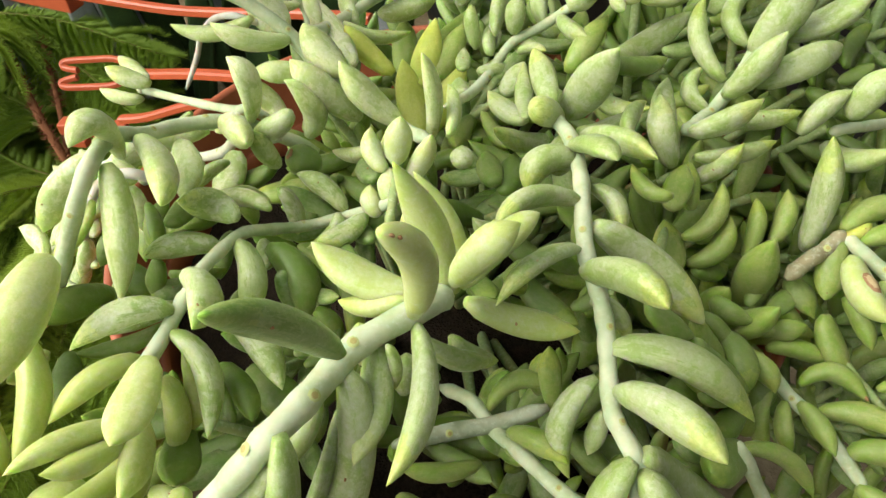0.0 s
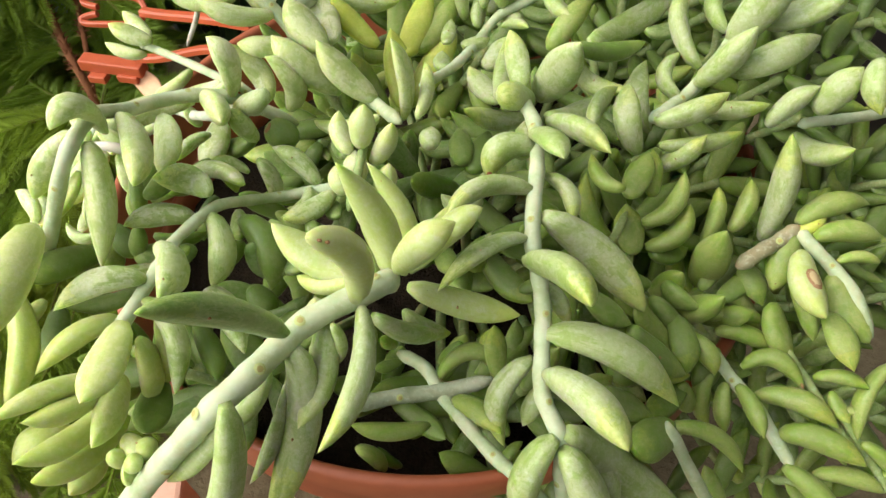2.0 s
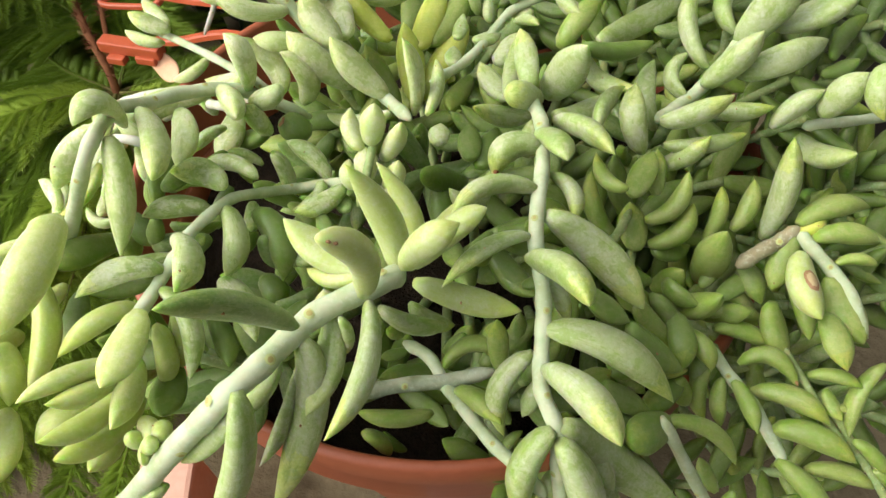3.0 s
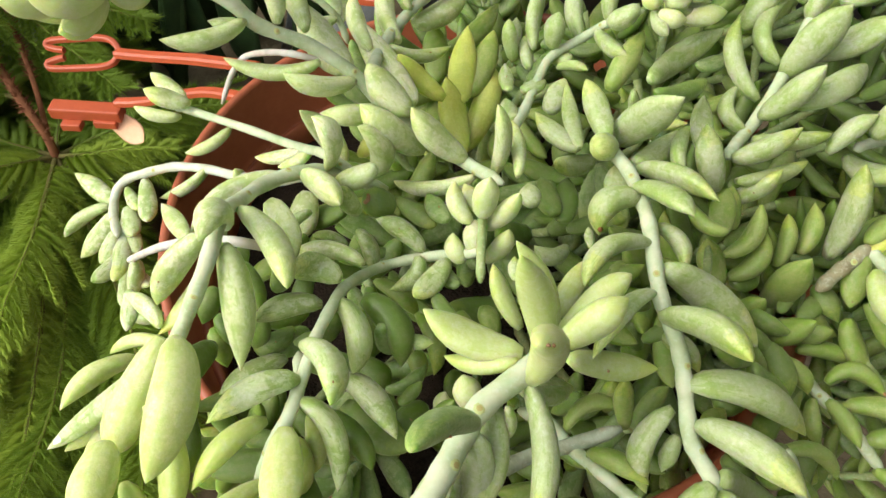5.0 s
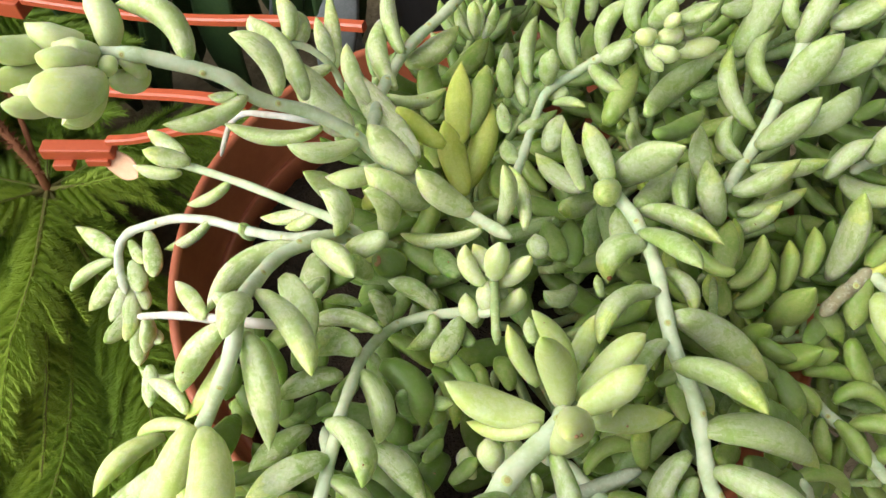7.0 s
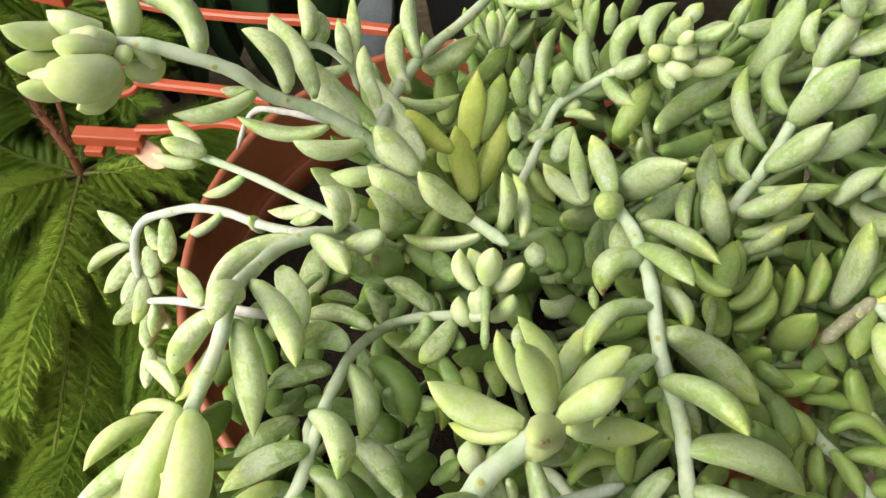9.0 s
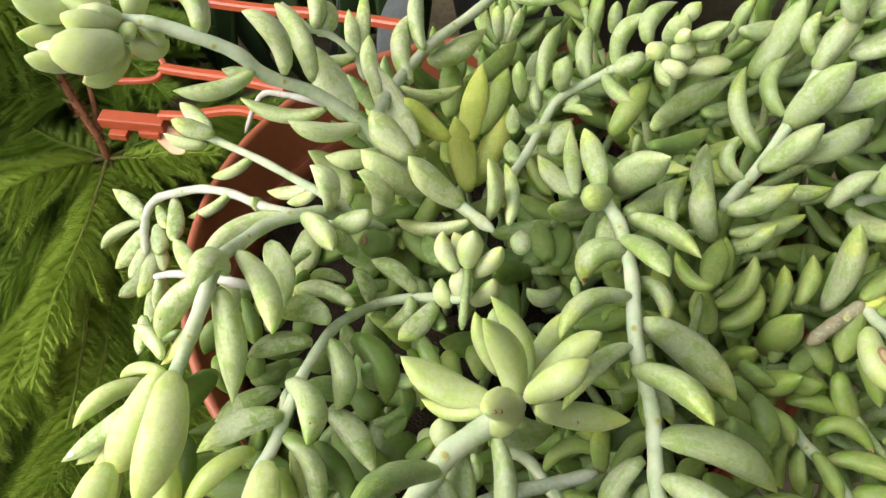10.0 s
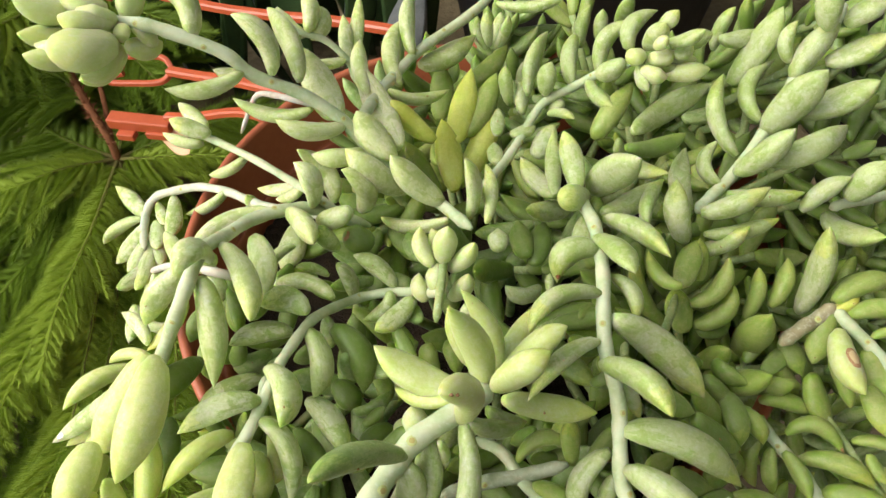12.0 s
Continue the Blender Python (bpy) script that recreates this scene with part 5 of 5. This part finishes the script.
# ---- hanger arms of the pot ----
def bar(points, w, h, name, parent, label=""):
    """A flat plastic strip through points, w wide and h high, with softened edges."""
    path = spline(points, 5)
    verts, faces = [], []
    prof = [(-0.5, -0.3), (-0.3, -0.5), (0.3, -0.5), (0.5, -0.3), (0.5, 0.3), (0.3, 0.5), (-0.3, 0.5), (-0.5, 0.3)]
    for i, p in enumerate(path):
        d = (path[min(i + 1, len(path) - 1)] - path[max(i - 1, 0)]).normalized()
        u = d.cross(Vector((0, 0, 1))).normalized()
        v = u.cross(d)
        verts += [p + u * (a * w) + v * (b * h) for a, b in prof]
    for i in range(len(path) - 1):
        for k in range(8):
            a, b = i * 8 + k, i * 8 + (k + 1) % 8
            faces.append((a, b, b + 8, a + 8))
    faces.append(tuple(range(8))[::-1])
    faces.append(tuple(range(len(verts) - 8, len(verts))))
    return part(name, mesh_of(name, verts, faces, ORANGE, False), parent, label=label)


def build_hangers():
    def hanger(label):
        h = new("pot_hanger")
        return tagged(h, label, "pot hanger", group="hanger arms of the pot")

    h = hanger("orange plastic hanger arm with a square clip end")
    bar([(-0.111, 0.099, 0.177), (-0.141, 0.122, 0.162), (-0.180, 0.141, 0.140), (-0.201, 0.150, 0.132)], 0.006, 0.0045, "strip", h)
    bm = bmesh.new()
    box(bm, (-0.223, 0.155, 0.122), (0.044, 0.010, 0.008), radians(-9), 0.0012)
    part("clip", from_bm("clip", bm, ORANGE), h, label="square clip")
    bm = bmesh.new()
    box(bm, (-0.233, 0.150, 0.116), (0.012, 0.007, 0.005), radians(-9), 0.0008)
    box(bm, (-0.212, 0.150, 0.117), (0.014, 0.008, 0.005), radians(-9), 0.0008)
    part("catch", from_bm("catch", bm, ORANGE), h)

    h = hanger("orange plastic hanger arm with an open loop end")
    bar([(-0.106, 0.113, 0.185), (-0.142, 0.138, 0.171), (-0.176, 0.160, 0.157), (-0.199, 0.174, 0.149)], 0.0065, 0.005, "strip", h)
    c = Vector((-0.216, 0.178, 0.147))
    up = Vector((0.0, 0.72, 0.52))
    for side in (1, -1):
        prong = [(0.019, -0.001), (0.014, 0.0070), (0.006, 0.0098), (-0.008, 0.0100), (-0.022, 0.0098), (-0.0275, 0.0085), (-0.0275, 0.0055), (-0.022, 0.0035), (-0.017, 0.0025)]
        bar([c + Vector((x, -x * 0.15, x * 0.12)) + up * (y * side) for x, y in prong], 0.0034, 0.0038, "prong", h)

    h = hanger("long orange plastic hanger arm behind the pot")
    bar([(-0.042, 0.152, 0.194), (-0.089, 0.174, 0.186), (-0.133, 0.194, 0.176), (-0.182, 0.219, 0.166), (-0.256, 0.256, 0.158)], 0.006, 0.0055, "strip", h)
    bm = bmesh.new()
    box(bm, (-0.288, 0.270, 0.152), (0.066, 0.014, 0.012), radians(-22), 0.0012)
    part("clip", from_bm("clip", bm, ORANGE), h, label="square clip")

    dry = new("dried_leaf")
    tagged(dry, "peach-coloured dried leaf caught under the orange clip", "fallen leaf")
    b0 = Vector((-0.212, 0.153, 0.121))
    lv, lf, luv = leaf_shape(b0, b0 + Vector((0.022, -0.016, -0.010)), Vector((0.002, 0.001, -0.003)), 0.015, 12, 0.2, 1.0)
    part("blade", leaf_mesh(lv, lf, luv, PEACH), dry, b0)


build_hangers()


# ---- label on the pot ----
def build_label():
    lab = new("pot_label")
    tagged(lab, "white paper label with small grey print stuck to the pot", "label")
    r = POT_R + 0.0012
    verts, faces = [], []
    for i in range(13):
        a = radians(-88 + 17 * i / 12)
        for k, z in enumerate((POT_TOP - 0.066, POT_TOP - 0.0375)):
            q = r - (0.0 if k else 0.004)
            verts.append((q * math.cos(a), q * math.sin(a), z))
        if i:
            faces.append((2 * i - 2, 2 * i, 2 * i + 1, 2 * i - 1))
    bm = bmesh.new()
    me = mesh_of("paper", verts, faces, PAPER)
    bm.from_mesh(me)
    bmesh.ops.solidify(bm, geom=bm.faces, thickness=0.0006)
    part("paper", from_bm("paper", bm, PAPER), lab)
    for j, (a0, a1, z) in enumerate(((-85.5, -80.5, POT_TOP - 0.0435), (-79.5, -77, POT_TOP - 0.0435), (-85.5, -75, POT_TOP - 0.049), (-85.5, -78, POT_TOP - 0.054))):
        verts, faces = [], []
        for i in range(7):
            a = radians(a0 + (a1 - a0) * i / 5)
            for dz in (0, 0.0022 if j < 2 else 0.0014):
                q = r + 0.0012 - 0.004 * (POT_TOP - 0.0375 - z - dz) / 0.0285
                verts.append((q * math.cos(a), q * math.sin(a), z + dz))
            if i:
                faces.append((2 * i - 2, 2 * i, 2 * i + 1, 2 * i - 1))
        part("print_bar", mesh_of("print_bar", verts, faces, INK), lab)


build_label()


# ---- young conifer beside the pot ----
def frond(parent, points, reach, seed, young, spacing=0.0078):
    """A flat conifer branch: a twig with drooping side twigs clad all round in short soft needles."""
    rng = random.Random(seed)
    path = spline(points, 10)
    v, f = rings(path, [0.0020 - 0.0013 * i / len(path) for i in range(len(path))], (0, 0, 1), 6)
    branch = part("branch", mesh_of("branch", v, f, TWIG), parent)
    verts, faces = [], []

    def needle(p, d, n):
        n0 = len(verts)
        w = d.cross(n).normalized() * 0.00055
        L = rng.uniform(0.0050, 0.0080)
        verts.extend([p - w, p + w, p + n * 0.0008, p + d * L + n * (L * 0.30)])
        faces.extend([(n0, n0 + 1, n0 + 3), (n0 + 1, n0 + 2, n0 + 3), (n0 + 2, n0, n0 + 3)])

    total, cum = 0.0, [0.0]
    for a, b in zip(path, path[1:]):
        total += (b - a).length
        cum.append(total)
    s = 0.010
    flip = 1
    up = Vector((0, 0, 1))
    while s < total:
        i = max(k for k in range(len(cum)) if cum[k] <= s)
        p = path[i].lerp(path[min(i + 1, len(path) - 1)], (s - cum[i]) / max(1e-6, cum[min(i + 1, len(cum) - 1)] - cum[i]))
        d = (path[min(i + 1, len(path) - 1)] - path[max(i - 1, 0)]).normalized()
        out = d.cross(up).normalized() * flip
        u = s / total
        L = reach * (0.35 + 0.65 * math.sin(math.pi * min(1, u * 1.1 + 0.12)) ** 0.7) * rng.uniform(0.75, 1.15)
        lean = rng.uniform(0.45, 0.75)
        td = (out * 0.80 + d * lean + up * rng.uniform(-0.20, 0.16)).normalized()
        droop = rng.uniform(0.10, 0.34)
        sway = rng.uniform(0.02, 0.30)
        steps = int(L / 0.0012)
        for k in range(steps):
            x = k * 0.0012
            q = p + td * x - up * (droop * x * x / reach * 3) + d * (sway * x * x / reach * 3)
            slim = 1.0 if k < steps - 4 else 0.6
            for side in range(9):
                ang = side * 0.6981 + k * 0.9 + rng.uniform(-0.3, 0.3)
                n = (Matrix.Rotation(ang, 3, td) @ up.cross(td).normalized())
                needle(q, (td * (0.66 / slim) + n * 0.72).normalized(), td)
        for k in range(3):
            for side in range(7):
                n = Matrix.Rotation(side * 0.9 + s * 700, 3, d) @ out
                needle(p + d * (k * 0.0018), (d * 0.7 + n * 0.6).normalized(), d)
        flip = -flip
        s += spacing * 0.5 * rng.uniform(0.8, 1.2)
    part("needles", mesh_of("needles", verts, faces, NEEDLE_YOUNG if young else NEEDLE, False), branch)


def build_conifer():
    tree = new("young_conifer")
    tagged(tree, "young feathery green conifer with reddish brown twigs", "conifer")
    tree.location = (-0.027, 0.045, 0.018)
    rng = random.Random(77)
    for path, thick in (([(-0.285, 0.150, FLOOR - 0.03), (-0.266, 0.168, 0.008), (-0.282, 0.191, 0.048), (-0.317, 0.243, 0.065), (-0.352, 0.295, 0.084), (-0.398, 0.364, 0.119)], 0.0036),
                        ([(-0.268, 0.170, 0.010), (-0.272, 0.200, 0.045), (-0.288, 0.240, 0.062), (-0.305, 0.275, 0.070)], 0.0024)):
        path = spline(path, 12)
        v, f = rings(path, [thick * (1 - 0.35 * i / len(path)) for i in range(len(path))], (1, 0, 0), 8)
        trunk = part("trunk", mesh_of("trunk", v, f, BARK), tree)
        verts, faces = [], []
        for i in range(14, len(path) - 1):
            d = (path[i + 1] - path[i]).normalized()
            for k in range(9):
                n = Matrix.Rotation(rng.uniform(0, 6.28), 3, d) @ d.orthogonal().normalized()
                p = path[i].lerp(path[i + 1], rng.random()) + n * thick * 0.7
                w = d.cross(n) * 0.0006
                k0 = len(verts)
                verts += [p - w, p + w, p + d * 0.001, p + n * rng.uniform(0.003, 0.006) + d * 0.002]
                faces += [(k0, k0 + 1, k0 + 3), (k0 + 1, k0 + 2, k0 + 3), (k0 + 2, k0, k0 + 3)]
        part("dry_needles", mesh_of("dry_needles", verts, faces, BARK, False), trunk, label="short reddish brown needles")
    fork, low, top = Vector((-0.282, 0.191, 0.046)), Vector((-0.266, 0.168, 0.006)), Vector((-0.352, 0.295, 0.082))
    limbs = (
        (low, (-0.259, 0.091, 0.017), (-0.272, 0.033, 0.004), (-0.281, -0.014, -0.018), 0.042, True),
        (low, (-0.297, 0.143, 0.022), (-0.327, 0.126, 0.022), (-0.372, 0.123, 0.012), 0.045, True),
        (low, (-0.239, 0.163, 0.012), (-0.211, 0.166, 0.012), (-0.181, 0.169, 0.007), 0.036, True),
        (low, (-0.280, 0.091, -0.007), (-0.298, 0.020, -0.023), (-0.312, -0.061, -0.032), 0.070, True),
        (low, (-0.246, 0.080, -0.038), (-0.244, 0.028, -0.043), (-0.241, -0.043, -0.048), 0.055, False),
        (low, (-0.353, 0.090, -0.029), (-0.392, 0.019, -0.042), (-0.421, -0.062, -0.049), 0.070, False),
        (top, (-0.395, 0.260, 0.083), (-0.444, 0.230, 0.075), (-0.493, 0.189, 0.059), 0.060, True),
        (top, (-0.330, 0.246, 0.091), (-0.356, 0.197, 0.102), (-0.386, 0.151, 0.098), 0.050, True),
        (top, (-0.293, 0.289, 0.076), (-0.237, 0.268, 0.068), (-0.192, 0.247, 0.065), 0.055, False),
        (low, (-0.202, 0.039, -0.025), (-0.177, -0.062, -0.023), (-0.163, -0.172, -0.017), 0.060, False),
        (low, (-0.261, -0.022, -0.040), (-0.262, -0.122, -0.032), (-0.253, -0.221, -0.018), 0.065, True),
        (low, (-0.300, 0.130, 0.000), (-0.350, 0.110, -0.006), (-0.410, 0.070, -0.020), 0.065, False),
        (low, (-0.320, 0.190, 0.010), (-0.370, 0.230, 0.010), (-0.430, 0.260, 0.004), 0.070, False),
        (low, (-0.270, 0.230, 0.012), (-0.260, 0.280, 0.016), (-0.240, 0.330, 0.010), 0.070, False),
        (low, (-0.220, 0.200, 0.004), (-0.175, 0.220, 0.000), (-0.120, 0.230, -0.010), 0.065, False),
        (low, (-0.310, 0.060, -0.040), (-0.360, -0.020, -0.048), (-0.400, -0.120, -0.050), 0.070, False),
        (low, (-0.230, 0.060, -0.045), (-0.220, -0.040, -0.050), (-0.215, -0.140, -0.050), 0.065, False),
        (low, (-0.340, 0.160, -0.040), (-0.400, 0.150, -0.045), (-0.470, 0.120, -0.050), 0.070, False),
        (low, (-0.330, 0.240, -0.030), (-0.390, 0.300, -0.036), (-0.460, 0.350, -0.040), 0.070, False),
        (fork, (-0.320, 0.230, 0.040), (-0.380, 0.260, 0.036), (-0.440, 0.300, 0.030), 0.060, False),
    )
    for i, (*points, reach, young) in enumerate(limbs):
        frond(tree, points, reach * 0.74, i + 1, young)
        if i > 3:
            root = Vector(points[0])
            turn = Matrix.Rotation(radians(rng.choice((-1, 1)) * rng.uniform(14, 24)), 3, "Z")
            side = [root] + [root + turn @ (Vector(p) - root) - Vector((0, 0, 0.010 + 0.006 * k)) for k, p in enumerate(points[1:])]
            frond(tree, side, reach * 0.70, i + 41, False)


build_conifer()


# ---- things behind the pot ----
def build_back():
    pot = new("nursery_pot")
    tagged(pot, "black plastic nursery pot standing behind the succulent", "plant pot")
    v, f = turned([(0.0, FLOOR), (0.105, FLOOR), (0.135, 0.135), (0.142, 0.137), (0.143, 0.160), (0.136, 0.160), (0.128, 0.135), (0.0, 0.130)], 64)
    part("pot_body", mesh_of("pot_body", v, f, BLACK), pot)
    v, f = turned([(0.1425, 0.134), (0.1455, 0.136), (0.1460, 0.158), (0.1440, 0.163), (0.1375, 0.163), (0.1360, 0.159), (0.1425, 0.156)], 64)
    part("rim", mesh_of("rim", v, f, BLACK), pot)
    pot.location = (0.10, 0.43, 0)
    pot2 = copy_thing(pot, pose(0.42, 0.36, 0))
    plant = new("background_plant")
    tagged(plant, "plant with broad grey-green leaves in the shade", "plant")
    rng = random.Random(21)
    for i in range(58):
        x = -0.52 + 0.5 * rng.random()
        b = Vector((x, 0.40 + rng.uniform(-0.03, 0.10), FLOOR))
        h = rng.uniform(0.16, 0.30)
        t = b + Vector((rng.uniform(-0.05, 0.05), rng.uniform(-0.07, 0.02), h))
        lv, lf, luv = leaf_shape(b, t, Vector((rng.uniform(-0.02, 0.02), -0.02, 0.0)), rng.uniform(0.020, 0.042), 10, 0.14, 1.0)
        part("leaf", leaf_mesh(lv, lf, luv, GREY_LEAF if rng.random() < 0.3 else DARK_LEAF), plant, b)
    block = new("clay_block")
    tagged(block, "pale pink clay block lying beside the pot", "block")
    bm = bmesh.new()
    box(bm, (0.010, 0, 0.058), (0.030, 0.13, 0.116), 0.0, 0.003)
    part("block_body", from_bm("block_body", bm, PINK), block)
    block.matrix_basis = pose(-0.150, -0.150, FLOOR, 0, 0, 8)


build_back()


# ---- litter on the ground ----
def build_litter():
    rng = random.Random(8)
    for i in range(14):
        a = rng.uniform(-2.6, -0.3)
        r = rng.uniform(0.165, 0.26)
        p = Vector((r * math.cos(a), r * math.sin(a), FLOOR + 0.001))
        bm = bmesh.new()
        bmesh.ops.create_icosphere(bm, subdivisions=2, radius=rng.uniform(0.004, 0.008))
        for q in bm.verts:
            q.co *= 1 + 0.3 * noise.noise(q.co * 200 + p * 50)
            q.co.z *= 0.6
        ob = new("pebble", from_bm("pebble", bm, PAPER if i % 2 else GROUND, True))
        ob.location = p + Vector((0, 0, 0.002))
        tagged(ob, "small pale pebble lying on the ground", "pebble", group="pebbles on the ground")


    for x, y, turn, size, tone in ((-0.118, -0.062, 0.4, 0.019, "p"), (-0.151, -0.046, 2.2, 0.012, "p"), (-0.092, -0.092, 1.2, 0.015, "t"), (0.128, -0.050, -0.6, 0.016, "p"), (-0.175, -0.070, 0.9, 0.014, "v")):
        fallen = new("fallen_leaf")
        tagged(fallen, "pale fallen succulent leaf lying on the ground", "fallen leaf", group="fallen leaves")
        b0 = Vector((x, y, FLOOR + 0.002))
        lv, lf, luv = leaf_shape(b0, b0 + Vector((math.cos(turn), math.sin(turn), 0.0)) * size, Vector((0.0, 0.001, 0.001)), size * 0.4)
        part("blade", leaf_mesh(lv, lf, luv, LEAF[tone]), fallen, b0)


build_litter()
